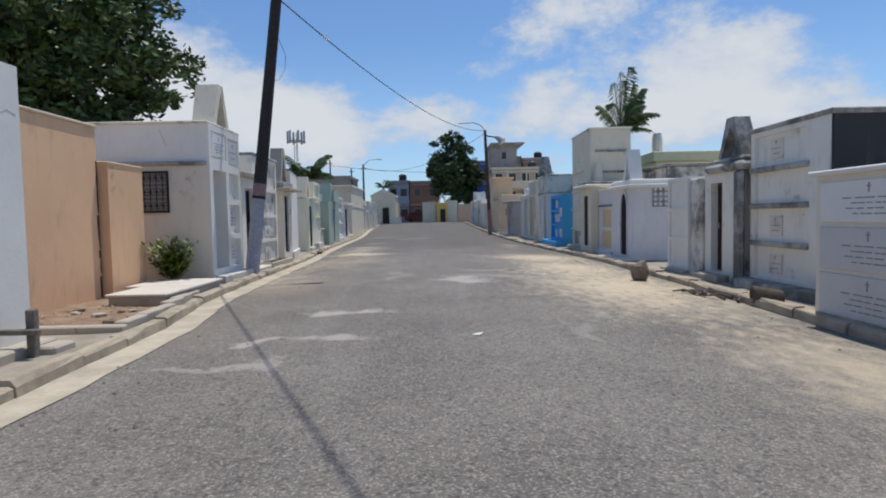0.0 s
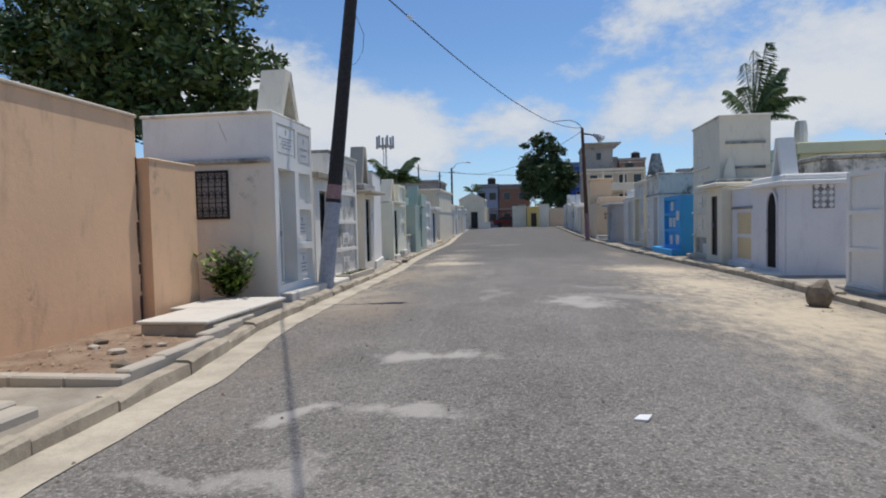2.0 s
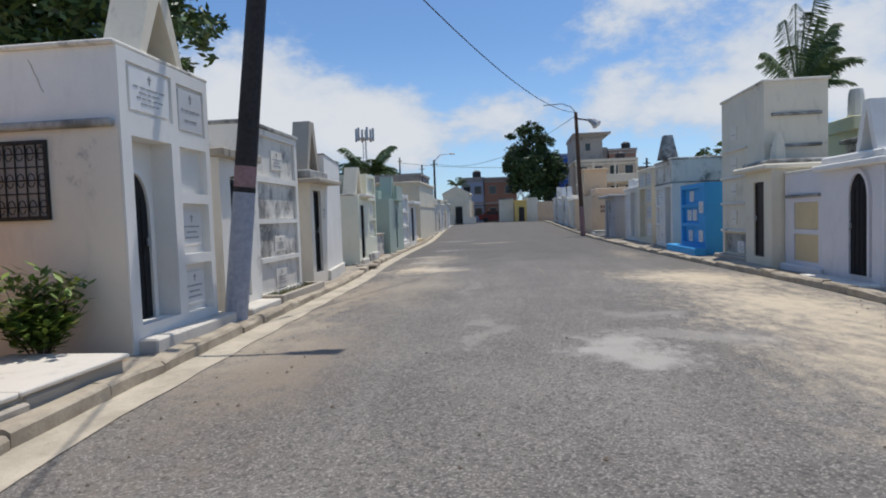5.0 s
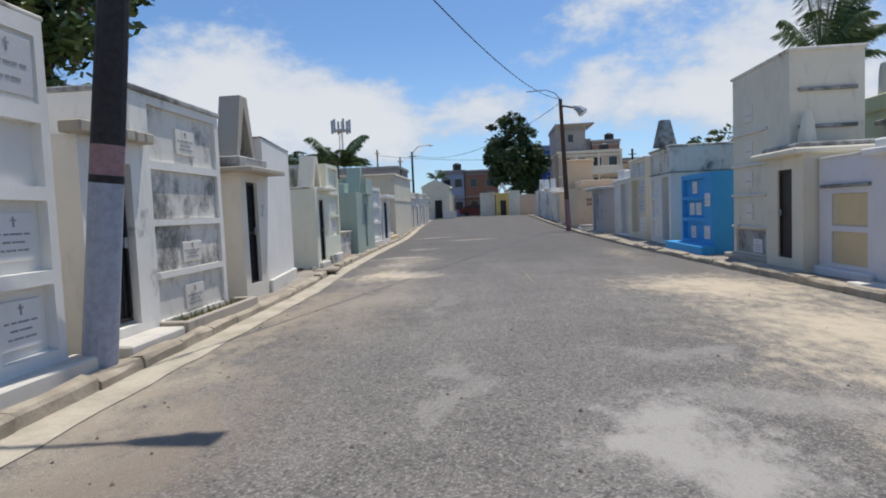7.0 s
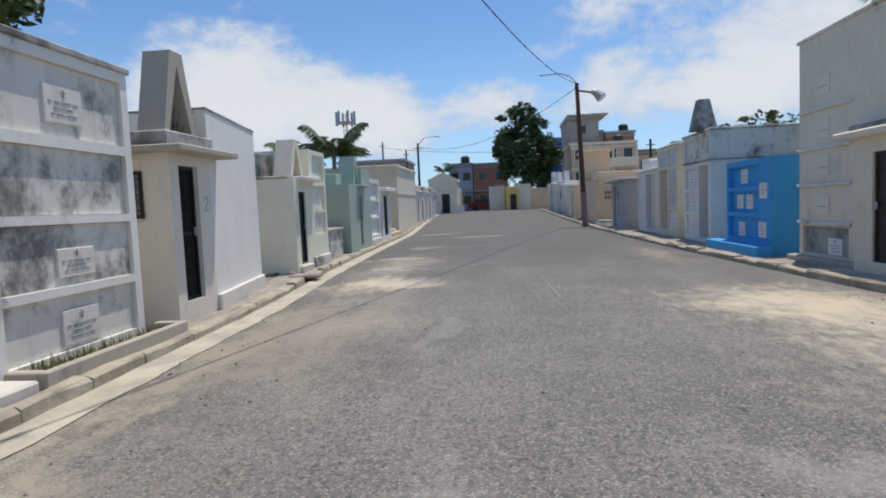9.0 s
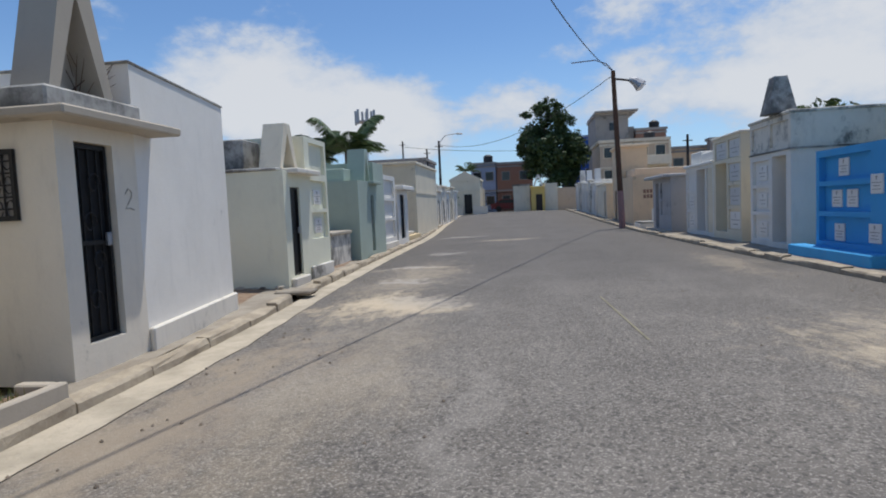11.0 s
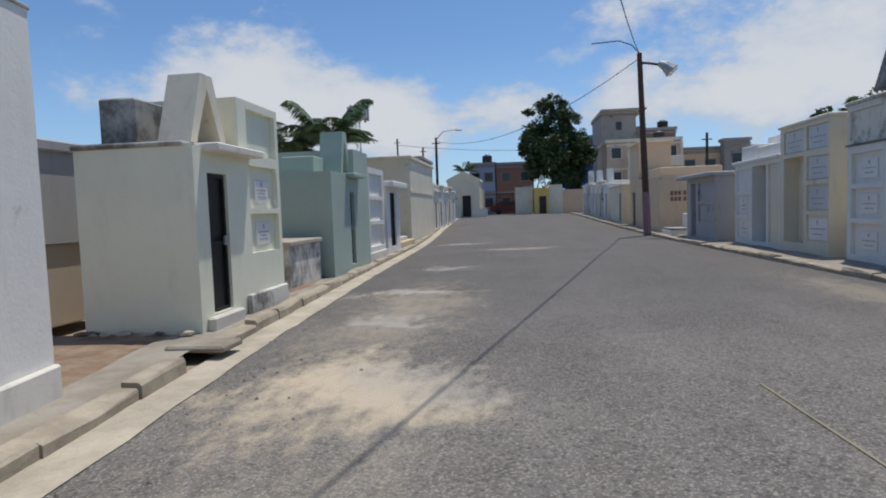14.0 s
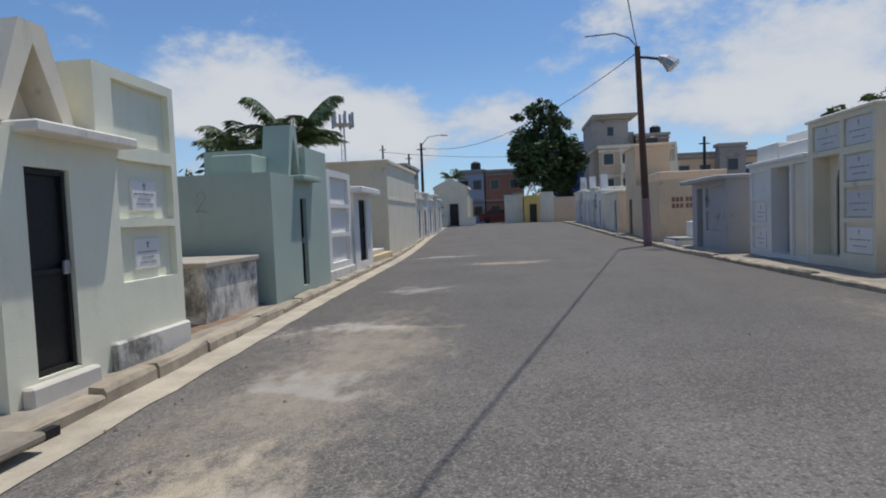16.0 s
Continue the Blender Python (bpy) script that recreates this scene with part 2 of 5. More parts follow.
def soil(name, a, bcol, scale=2.0):
    m, k, b, pos = material(name, 0.95)
    n, f = k.noise(pos, scale, 6, 0.65), k.noise(pos, 22, 5, 0.7)
    c = k.mix(k.ramp(n, 0.32, 0.68), a, bcol)
    c = k.mix(k.ramp(f, 0.5, 0.8, 0.0, 0.5), c, tuple(v * 0.45 for v in a))
    setcol(k, b, c)
    bump(k, b, k.math("ADD", n, f), 0.6, 0.02)
    return m


ASPHALT = asphalt()
DIRT = soil("dry_dirt", (0.3, 0.22, 0.15), (0.36, 0.3, 0.22))
RED_DIRT = soil("reddish_dirt", (0.2, 0.125, 0.08), (0.3, 0.22, 0.15), 3.5)
GUTTER = soil("pale_cement_gutter", (0.54, 0.47, 0.36), (0.38, 0.33, 0.25), 1.9)
KERB = soil("worn_kerb_cement", (0.46, 0.39, 0.29), (0.3, 0.25, 0.185), 2.4)
PAVING = soil("worn_pavement_cement", (0.36, 0.32, 0.26), (0.25, 0.21, 0.16), 1.8)

# ---- building helpers ----


def interp(y, pts):
    return float(np.interp(y, [p[0] for p in pts], [p[1] for p in pts]))


def gutter_x(y):
    return interp(y, ((-20, -0.75), (5, -0.98), (8, -1.16), (10.2, -1.58), (13.5, -1.78), (20, -2.06), (24, -2.45), (30, -2.85), (40, -3.35), (52, -4.1), (78, -5.3)))


def kerb_x(y):
    return interp(y, ((-20, 6.1), (7, 6.2), (12, 6.4), (18, 6.45), (24, 6.1), (30, 5.85), (45, 5.7), (66, 4.9), (78, 4.6)))


def gz(x, y):
    s = min(max((y - 40) / 34, 0), 1)
    rise = 0.68 * s * s * (3 - 2 * s)
    return float(np.interp(x, [-6, 2.2, 6.2, 400], [-0.12, 0.046, -0.09, -0.12])) + rise


def mesh_of(bm, name, material_):
    me = bpy.data.meshes.new(name)
    bmesh.ops.recalc_face_normals(bm, faces=bm.faces)
    bm.to_mesh(me)
    bm.free()
    me.materials.append(material_)
    return me


def thing(name, at, label, category, group="", kind=""):
    ob = new(name)
    ob.location = at
    ob.empty_display_size = 0.2
    return tagged(ob, label, category, group, kind)


def part(name, bm, mat, parent, label=""):
    ob = new(name, mesh_of(bm, name, mat))
    if parent is not None:
        ob.parent = parent
        base, up_ = Vector((0, 0, 0)), parent
        while up_ is not None:
            base += up_.location
            up_ = up_.parent
        ob.location = -base if parent.parent is None else Vector((0, 0, 0))
    return tagged(ob, label)


def box(bm, lo, hi, bevel=0.0):
    r = bmesh.ops.create_cube(bm, size=1.0)
    for v in r["verts"]:
        v.co = Vector([(lo[i] + hi[i]) / 2 + v.co[i] * (hi[i] - lo[i]) for i in range(3)])
    if bevel:
        bmesh.ops.bevel(bm, geom=list({e for v in r["verts"] for e in v.link_edges}), offset=bevel, segments=1, affect="EDGES")
    return bm


def nb():
    return bmesh.new()


def prism(bm, poly, way):
    """A polygon of 3D points pushed along way."""
    a = [bm.verts.new(p) for p in poly]
    b = [bm.verts.new(Vector(p) + Vector(way)) for p in poly]
    bm.faces.new(a), bm.faces.new(b[::-1])
    for i in range(len(a)):
        bm.faces.new((a[i], b[i], b[i - 1], a[i - 1]))
    return bm


def tube(bm, pts, r0, r1=None, sides=8):
    """A tube along points, tapering from r0 to r1."""
    r1 = r0 if r1 is None else r1
    rings, n = [], len(pts)
    for i, p in enumerate(pts):
        d = (Vector(pts[min(i + 1, n - 1)]) - Vector(pts[max(i - 1, 0)])).normalized()
        s = d.cross(Vector((0.3, 0.1, 1)) if abs(d.z) < 0.9 else Vector((1, 0, 0))).normalized()
        q, r = d.cross(s), r0 + (r1 - r0) * i / max(n - 1, 1)
        rings.append([bm.verts.new(Vector(p) + r * (math.cos(6.2832 * j / sides) * s + math.sin(6.2832 * j / sides) * q)) for j in range(sides)])
    for a, b in zip(rings, rings[1:]):
        for j in range(sides):
            bm.faces.new((a[j], a[(j + 1) % sides], b[(j + 1) % sides], b[j]))
    bm.faces.new(rings[0]), bm.faces.new(rings[-1][::-1])
    return bm


class Front:
    """Places along a street front: d is the depth behind the front, y along the street, z up."""

    def __init__(self, side, x):
        self.s, self.x = side, x

    def p(self, d, y, z):
        return Vector((self.x + self.s * d, y, z))

    def box(self, bm, d0, d1, y0, y1, z0, z1, bevel=0.0):
        xs = sorted((self.x + self.s * d0, self.x + self.s * d1))
        return box(bm, (xs[0], y0, z0), (xs[1], y1, z1), bevel)

    def block(self, bm, depth, y0, y1, z0, z1, dip=0.1, holes=()):
        """A solid block whose front has recesses (y0, y1, z0, z1[, dip]) sunk into it."""
        holes = [h if len(h) == 5 else (*h, dip) for h in holes]
        ds = sorted({0.0, depth, *(h[4] for h in holes)})
        ys = sorted({y0, y1, *(v for h in holes for v in h[:2])})
        zs = sorted({z0, z1, *(v for h in holes for v in h[2:4])})

        def solid(i, j, k):
            if not (0 <= i < len(ds) - 1 and 0 <= j < len(ys) - 1 and 0 <= k < len(zs) - 1):
                return False
            d, y, z = ((a[n] + a[n + 1]) / 2 for a, n in ((ds, i), (ys, j), (zs, k)))
            return not any(h[0] < y < h[1] and h[2] < z < h[3] and d < h[4] for h in holes)

        seen = {}

        def v(i, j, k):
            if (i, j, k) not in seen:
                seen[i, j, k] = bm.verts.new(self.p(ds[i], ys[j], zs[k]))
            return seen[i, j, k]

        for i in range(len(ds) - 1):
            for j in range(len(ys) - 1):
                for k in range(len(zs) - 1):
                    if not solid(i, j, k):
                        continue
                    for di, dj, dk, quad in ((-1, 0, 0, ((0, 0, 0), (0, 1, 0), (0, 1, 1), (0, 0, 1))), (1, 0, 0, ((1, 0, 0), (1, 1, 0), (1, 1, 1), (1, 0, 1))),
                                             (0, -1, 0, ((0, 0, 0), (1, 0, 0), (1, 0, 1), (0, 0, 1))), (0, 1, 0, ((0, 1, 0), (1, 1, 0), (1, 1, 1), (0, 1, 1))),
                                             (0, 0, -1, ((0, 0, 0), (1, 0, 0), (1, 1, 0), (0, 1, 0))), (0, 0, 1, ((0, 0, 1), (1, 0, 1), (1, 1, 1), (0, 1, 1)))):
                        if not solid(i + di, j + dj, k + dk):
                            bm.faces.new([v(i + a, j + b, k + c) for a, b, c in quad])
        return bm


def add_plaque(F, top, d, y0, y1, z0, z1, mat=None, cross=True, lines=3, wide=0.8):
    """A nameplate on a niche, with a small cross and lines too worn to read."""
    p = part("nameplate", F.box(nb(), d - 0.025, d + 0.004, y0, y1, z0, z1, 0.006), mat or PLAQUE, top)
    bm, h, yc = nb(), z1 - z0, (y0 + y1) / 2
    if cross:
        F.box(bm, d - 0.03, d - 0.024, yc - 0.008, yc + 0.008, z1 - 0.3 * h, z1 - 0.08 * h)
        F.box(bm, d - 0.0305, d - 0.0235, yc - 0.03, yc + 0.03, z1 - 0.17 * h, z1 - 0.14 * h)
    for i in range(lines):
        w = (y1 - y0) * wide * (0.5, 0.34, 0.42, 0.3)[i % 4]
        z = z1 - h * (0.36 + 0.5 * (i + 0.5) / lines)
        n = 5
        for j in range(n):
            a = yc - w + 2 * w * j / n
            F.box(bm, d - 0.03, d - 0.024, a, a + 2 * w / n * (0.6 + 0.35 * ((i * 3 + j * 7) % 5) / 5), z - 0.05 * h / max(lines, 3), z + 0.07 * h / max(lines, 3))
    tagged(part("inscription", bm, INK, p), kind="stuff")
    return p


def add_door(F, top, d, y0, y1, z0, z1, bars=True, mat=None, label="closed black wrought-iron door"):
    """An iron door: leaf, frame, bars, scrolls, hinges and a latch."""
    door = part("door", F.box(nb(), d - 0.015, d + 0.01, y0, y1, z0, z1), mat or DARK, top, label)
    bm = nb()
    for a, b in ((y0, y0 + 0.035), (y1 - 0.035, y1)):
        F.box(bm, d - 0.05, d - 0.012, a, b, z0, z1)
    for z in (z0, (z0 + z1) / 2 - 0.02, z1 - 0.04):
        F.box(bm, d - 0.048, d - 0.0125, y0 + 0.035, y1 - 0.035, z, z + 0.04)
    part("frame", bm, mat or IRON, door)
    if bars:
        n = max(3, int((y1 - y0) / 0.1))
        for i in range(1, n):
            y = y0 + (y1 - y0) * i / n
            part("bar", tube(nb(), [F.p(d - 0.03, y, z0 + 0.03), F.p(d - 0.03, y, z1 - 0.03)], 0.008, sides=5), IRON, door)
        bm = nb()
        for k in range(4):
            zc, yc = z0 + (z1 - z0) * (0.2 + 0.2 * k), (y0 + y1) / 2 + (0.04 if k % 2 else -0.04)
            tube(bm, [F.p(d - 0.04, yc + 0.09 * math.cos(a * 0.7) * (1 - a / 14), zc + 0.11 * math.sin(a * 0.7) * (1 - a / 14)) for a in range(11)], 0.007, sides=4)
        tagged(part("scrollwork", bm, IRON, door), kind="stuff")
    for z in (z0 + 0.22 * (z1 - z0), z0 + 0.8 * (z1 - z0)):
        part("hinge", F.box(nb(), d - 0.07, d - 0.02, y0 - 0.04, y0 + 0.02, z - 0.04, z + 0.04), mat or IRON, door)
    part("latch", F.box(nb(), d - 0.08, d - 0.045, y1 - 0.09, y1 - 0.03, z0 + 0.48 * (z1 - z0), z0 + 0.55 * (z1 - z0), 0.008), STEEL, door)
    return door


def arch(F, d, y0, y1, z0, zs, z1, n=7):
    """The outline of a pointed arch on a front."""
    yc, pts = (y0 + y1) / 2, [F.p(d, y0, z0), F.p(d, y0, zs)]
    for i in range(1, n):
        a = i / n
        pts.append(F.p(d, y0 + (yc - y0) * (1 - math.cos(a * 1.571)) ** 1.0, zs + (z1 - zs) * math.sin(a * 1.571) ** 0.9))
    pts.append(F.p(d, yc, z1))
    for i in range(n - 1, 0, -1):
        a = i / n
        pts.append(F.p(d, y1 - (y1 - yc) * (1 - math.cos(a * 1.571)), zs + (z1 - zs) * math.sin(a * 1.571) ** 0.9))
    return pts + [F.p(d, y1, zs), F.p(d, y1, z0)]


def add_arch_door(F, top, d, y0, y1, z0, zs, z1, rim=0.06, rim_mat=None, leaf_mat=None):
    out, inn = arch(F, d, y0 - rim, y1 + rim, z0, zs, z1 + rim * 1.4), arch(F, d, y0, y1, z0, zs, z1)
    push = Vector((-F.s * 0.05, 0, 0))
    bm = nb()
    vs = [[bm.verts.new(p + o) for p in ring] for ring, o in ((out, Vector()), (inn, Vector()), (out, push), (inn, push))]
    for i in range(len(out) - 1):
        for a, b in ((2, 3), (0, 2), (1, 3)):
            bm.faces.new((vs[a][i], vs[a][i + 1], vs[b][i + 1], vs[b][i]))
    part("arch_frame", bm, rim_mat or WHITE, top)
    door = part("door", prism(nb(), inn, push * 0.35), leaf_mat or DARK, top, "closed dark pointed-arch iron door")
    n = max(3, int((y1 - y0) / 0.11))
    for i in range(1, n):
        y = y0 + (y1 - y0) * i / n
        part("bar", tube(nb(), [F.p(d - 0.03, y, z0 + 0.02), F.p(d - 0.03, y, zs + (z1 - zs) * (0.85 - abs(2 * i / n - 1) * 0.8))], 0.008, sides=5), IRON, door)
    part("latch", F.box(nb(), d - 0.07, d - 0.03, y1 - 0.08, y1 - 0.03, z0 + 0.8, z0 + 0.9, 0.008), STEEL, door)
    return door


def aframe(F, top, d0, d1, yc, hb, ht, z0, z1, mat, wall=0.07, name="a_frame_finial"):
    """Two leaning slabs that meet in a narrow top, hollow between."""
    bm = nb()
    for s in (-1, 1):
        prism(bm, [F.p(d0, yc + s * hb, z0), F.p(d0, yc + s * ht, z1), F.p(d0, yc, z1), F.p(d0, yc, z1 - 0.16), F.p(d0, yc + s * (hb - wall * 1.6), z0)], Vector((F.s * (d1 - d0), 0, 0)))
    prism(bm, [F.p(d1 - 0.12, yc - hb + wall, z0), F.p(d1 - 0.12, yc, z1 - 0.1), F.p(d1 - 0.12, yc + hb - wall, z0)], Vector((F.s * 0.05, 0, 0)))
    return part(name, bm, mat, top)


def add_window(F, top, face_y, x0, x1, z0, z1):
    """A barred window in a side wall that looks back along the street."""
    w = part("window", box(nb(), (x0, face_y - 0.01, z0), (x1, face_y + 0.02, z1)), BARE, top, "small window with black iron grille")
    bm = nb()
    for a, b, c, d in ((x0, x1, z0, z0 + 0.04), (x0, x1, z1 - 0.04, z1), (x0, x0 + 0.03, z0 + 0.04, z1 - 0.04), (x1 - 0.03, x1, z0 + 0.04, z1 - 0.04)):
        box(bm, (a, face_y - 0.04, c), (b, face_y - 0.008, d))
    part("window_frame", bm, IRON, w)
    n = max(3, int((x1 - x0) / 0.1))
    for i in range(1, n):
        x = x0 + (x1 - x0) * i / n
        part("bar", tube(nb(), [(x, face_y - 0.025, z0), (x, face_y - 0.025, z1)], 0.008, sides=5), IRON, w)
    for i in range(1, 6):
        z = z0 + (z1 - z0) * i / 6
        part("bar", tube(nb(), [(x0, face_y - 0.03, z), (x1, face_y - 0.03, z)], 0.007, sides=5), IRON, w)
    bm = nb()
    for i in range(n):
        for j in range(3):
            cx, cz = x0 + (x1 - x0) * (i + 0.5) / n, z0 + (z1 - z0) * (j + 0.5) / 3
            tube(bm, [(cx + 0.04 * math.cos(a), face_y - 0.035, cz + 0.07 * math.sin(a)) for a in np.linspace(0, 6.0, 9)], 0.006, sides=4)
    tagged(part("scrollwork", bm, IRON, w), kind="stuff")
    return w

# ---- ground, road, kerbs ----


def grid(name, xs_of, ys, z_of, mat):
    bm = nb()
    rows = [[bm.verts.new((x, y, z_of(x, y))) for x in xs_of(y)] for y in ys]
    for a, b in zip(rows, rows[1:]):
        for i in range(len(a) - 1):
            bm.faces.new((a[i], a[i + 1], b[i + 1], b[i]))
    return new(name, mesh_of(bm, name, mat))


FAR = (-900, -300, -100, -40, -20, -10, -6, 2.2, 6.2, 12, 25, 60, 150, 400, 900)
tagged(grid("ground", lambda y: FAR, (-900, -200, -60, -20, 0, 15, 30, 40, 45, 50, 55, 60, 65, 70, 75, 90, 150, 300, 900), lambda x, y: gz(x, y) - 0.03, DIRT),
       "dry brown dirt ground between the tombs", "ground", kind="structure")
tagged(grid("road", lambda y: np.linspace(gutter_x(y) if y < 77 else -40, kerb_x(y) if y < 77 else 40, 21), (*np.arange(-20, 77, 1.0), 77.5, 84), gz, ASPHALT),
       "worn grey asphalt road with pale sandy patches", "road", kind="structure")
tagged(grid("gutter", lambda y: [gutter_x(y) - a + (0.012 * math.sin(y * 5.1) + 0.02 * noise.noise(Vector((y * 2.1, 0, 0))) if a < 0.1 else 0) for a in (-0.03, 0.1, 0.2, 0.34)], np.arange(-20, 72, 0.33),
            lambda x, y: gz(x, y) + 0.008 + 0.03 * max(0, gutter_x(y) - 0.2 - x), GUTTER),
       "pale worn cement gutter strip along the kerb", "gutter", kind="structure")

kerb_left = tagged(new("kerb_left"), "low chipped cement kerb beside the gutter", "kerb", kind="structure")
kerb_right = tagged(new("kerb_right"), "low chipped cement kerb on the sandy roadside", "kerb", kind="structure")
rng = random.Random(4)


def kerb_run(parent, x_of, side, y0, y1, skip=()):
    y = y0
    while y < y1:
        n = rng.uniform(0.7, 1.1)
        if not any(a < y + n / 2 < b for a, b in skip):
            h, w, xa, xb = rng.uniform(0.1, 0.15), rng.uniform(0.15, 0.19), x_of(y), x_of(y + n)
            j = lambda: rng.uniform(-0.015, 0.015)  # noqa: E731
            bm = nb()
            a, b = y + 0.008, y + n - 0.008
            ring = [[Vector((x + side * o + j(), yy, gz(x, yy) + z + (j() if z > 0 else 0))) for o, z in ((0, -0.1), (0.0, h - 0.03), (0.03, h), (w, h), (w, -0.1))] for x, yy in ((xa, a), (xa * 0.5 + xb * 0.5, (a + b) / 2), (xb, b))]
            vs = [[bm.verts.new(p) for p in r] for r in ring]
            for r, s in zip(vs, vs[1:]):
                for i in range(5):
                    bm.faces.new((r[i], r[(i + 1) % 5], s[(i + 1) % 5], s[i]))
            bm.faces.new(vs[0]), bm.faces.new(vs[-1][::-1])
            part("kerb_stone", bm, KERB, parent)
        y += n


kerb_run(kerb_left, lambda y: gutter_x(y) - 0.33, -1, -6, 70, ((23.0, 24.0),))
kerb_run(kerb_right, kerb_x, 1, -6, 70)


def front_x(y):
    return interp(y, ((-20, -2.4), (8, -2.6), (21, -2.8), (24, -3.3), (30, -3.5), (40, -3.9), (52, -4.6), (78, -6)))


tagged(grid("pavement_left", lambda y: [gutter_x(y) - 0.5, gutter_x(y) - 0.56, front_x(y) - 0.3], np.arange(11.6, 72, 0.5), lambda x, y: gz(x, y) + 0.1 + 0.012 * math.sin(y * 3.3), PAVING),
       "narrow worn cement pavement before the tombs", "pavement", kind="structure")
tagged(grid("pavement_near", lambda y: [gutter_x(y) - 0.48, gutter_x(y) - 0.55, -1.9, -3.2], np.arange(-6, 7.7, 0.4), lambda x, y: gz(x, y) + 0.1 + 0.02 * noise.noise(Vector((x * 2, y * 1.5, 5))), PAVING),
       "cracked sandy cement pavement beside the white wall", "pavement", kind="structure")
tagged(grid("pavement_right", lambda y: [kerb_x(y) + 0.15, kerb_x(y) + 0.6, kerb_x(y) + 4], np.arange(-6, 71, 0.5), lambda x, y: gz(x, y) + 0.075 + 0.01 * math.sin(y * 2.7), PAVING),
       "worn cement pavement before the tombs", "pavement", kind="structure")
tagged(grid("dirt_bed", lambda y: np.linspace(-5.2, gutter_x(y) - 0.62, 9), np.arange(7.4, 12.4, 0.25), lambda x, y: 0.06 + 0.03 * noise.noise(Vector((x * 2, y * 2, 0))) + 0.03 * max(0, -x - 3), RED_DIRT),
       "bare reddish dirt bed with dry leaves", "dirt", kind="structure")
tagged(grid("dirt_yard", lambda y: np.linspace(-12, gutter_x(y) - 0.62, 12), np.arange(21.6, 24.4, 0.35), lambda x, y: gz(x, y) + (0.122 if x < gutter_x(y) - 0.66 else 0.04) + 0.015 * noise.noise(Vector((x * 2, y * 2, 3))), RED_DIRT),
       "bare reddish dirt gap between two tombs", "dirt", kind="structure")
tagged(grid("dirt_strip", lambda y: np.linspace(-4.5, gutter_x(y) - 0.62, 6), np.arange(26.4, 29.8, 0.35), lambda x, y: gz(x, y) + (0.122 if x < gutter_x(y) - 0.66 else 0.04) + 0.015 * noise.noise(Vector((x * 2, y * 2, 9))), RED_DIRT),
       "bare reddish dirt beside a low vault", "dirt", kind="structure")

# low retaining edge of the dirt bed, laid in blocks
edging = tagged(new("bed_edging"), "low mossy cement block edging of the dirt bed", "edging", kind="structure")
for i in range(8):
    y = 7.4 + i * 0.52
    x = gutter_x(y) - 0.56
    part("block", box(nb(), (x - 0.14, y + 0.006, gz(x, y) - 0.05), (x, y + 0.51, gz(x, y) + 0.2 + 0.012 * math.sin(i * 2.3)), 0.015), CEMENT, edging)
for i in range(4):
    part("block", box(nb(), (-1.66 - 0.5 * (i + 1) + 0.006, 7.26, -0.1), (-1.66 - 0.5 * i, 7.4, 0.14), 0.015), CEMENT, edging)
drain = thing("drain_slab", (-2.75, 23.45, 0), "broken pale cement drain slab over the gutter inlet", "drain")
part("slab", box(nb(), (-3.15, 23.2, 0.02), (-2.55, 23.62, 0.085), 0.02), PAVING, drain)
part("inlet", box(nb(), (-2.86, 23.63, -0.05), (-2.7, 23.9, 0.02)), DARK, drain)

# ---- tombs on the left ----
L = lambda x: Front(-1, x)  # noqa: E731
R = lambda x: Front(1, x)  # noqa: E731


def tomb(name, F, y, label, group="tombs along the street"):
    return thing(name, F.p(0.5, y, gz(F.x, y)), label, "tomb", group)


# white wall at the start
F = L(-2.15)
t = tomb("wall_tomb", F, 4, "plain white-painted tall tomb wall with cracks")
part("body", F.block(nb(), 2.6, -4.0, 6.55, -0.1, 2.76), WHITE, t)
part("plinth", F.box(nb(), -0.22, 0.0, -4.0, 6.6, -0.1, 0.16, 0.02), CEMENT, t)
part("crack", tube(nb(), [F.p(0.0, 6.5 - 0.12 * i, 2.3 + 0.04 * math.sin(i * 2)) for i in range(8)], 0.004, sides=4), CEMENT, t)
post = thing("wooden_post", (-1.92, 6.2, 0), "short weathered wooden post with crossbar", "post")
part("stake", box(nb(), (-1.91, 6.12, -0.1), (-1.83, 6.2, 0.5), 0.01), WOOD_OLD, post)
part("crossbar", box(nb(), (-2.12, 6.06, 0.28), (-1.76, 6.116, 0.33), 0.008), WOOD_OLD, post)
part("block", box(nb(), (-1.92, 6.22, -0.1), (-1.72, 6.55, 0.14), 0.02), CEMENT, post)

# peach tomb and its lower wing
F = L(-3.55)
t = tomb("peach_tomb", F, 8.5, "tall peach-painted tomb with stained coping")
part("body", F.block(nb(), 3.0, 6.6, 10.26, 0.0, 2.76), PEACH, t)
part("coping", F.box(nb(), -0.03, 3.04, 6.6, 10.28, 2.76, 2.81, 0.015), TAN, t)
F = L(-3.4)
t = tomb("peach_wing", F, 10.9, "lower peach-painted tomb block beside a bush")
part("body", F.block(nb(), 2.0, 10.3, 11.4, 0.0, 2.22), PEACH, t)
part("coping", F.box(nb(), -0.015, 2.0, 10.29, 11.41, 2.22, 2.25, 0.01), PEACH_PALE, t)
rng, z = random.Random(71), 0.1
while z < 2.2:
    h = rng.uniform(0.08, 0.22)
    part("rust_stain", L(-3.55).box(nb(), -0.006, 0.02, 10.262 - rng.uniform(0.015, 0.05), 10.264, z, z + h, 0.002), RUST, t)
    z += h * rng.uniform(0.9, 1.25)

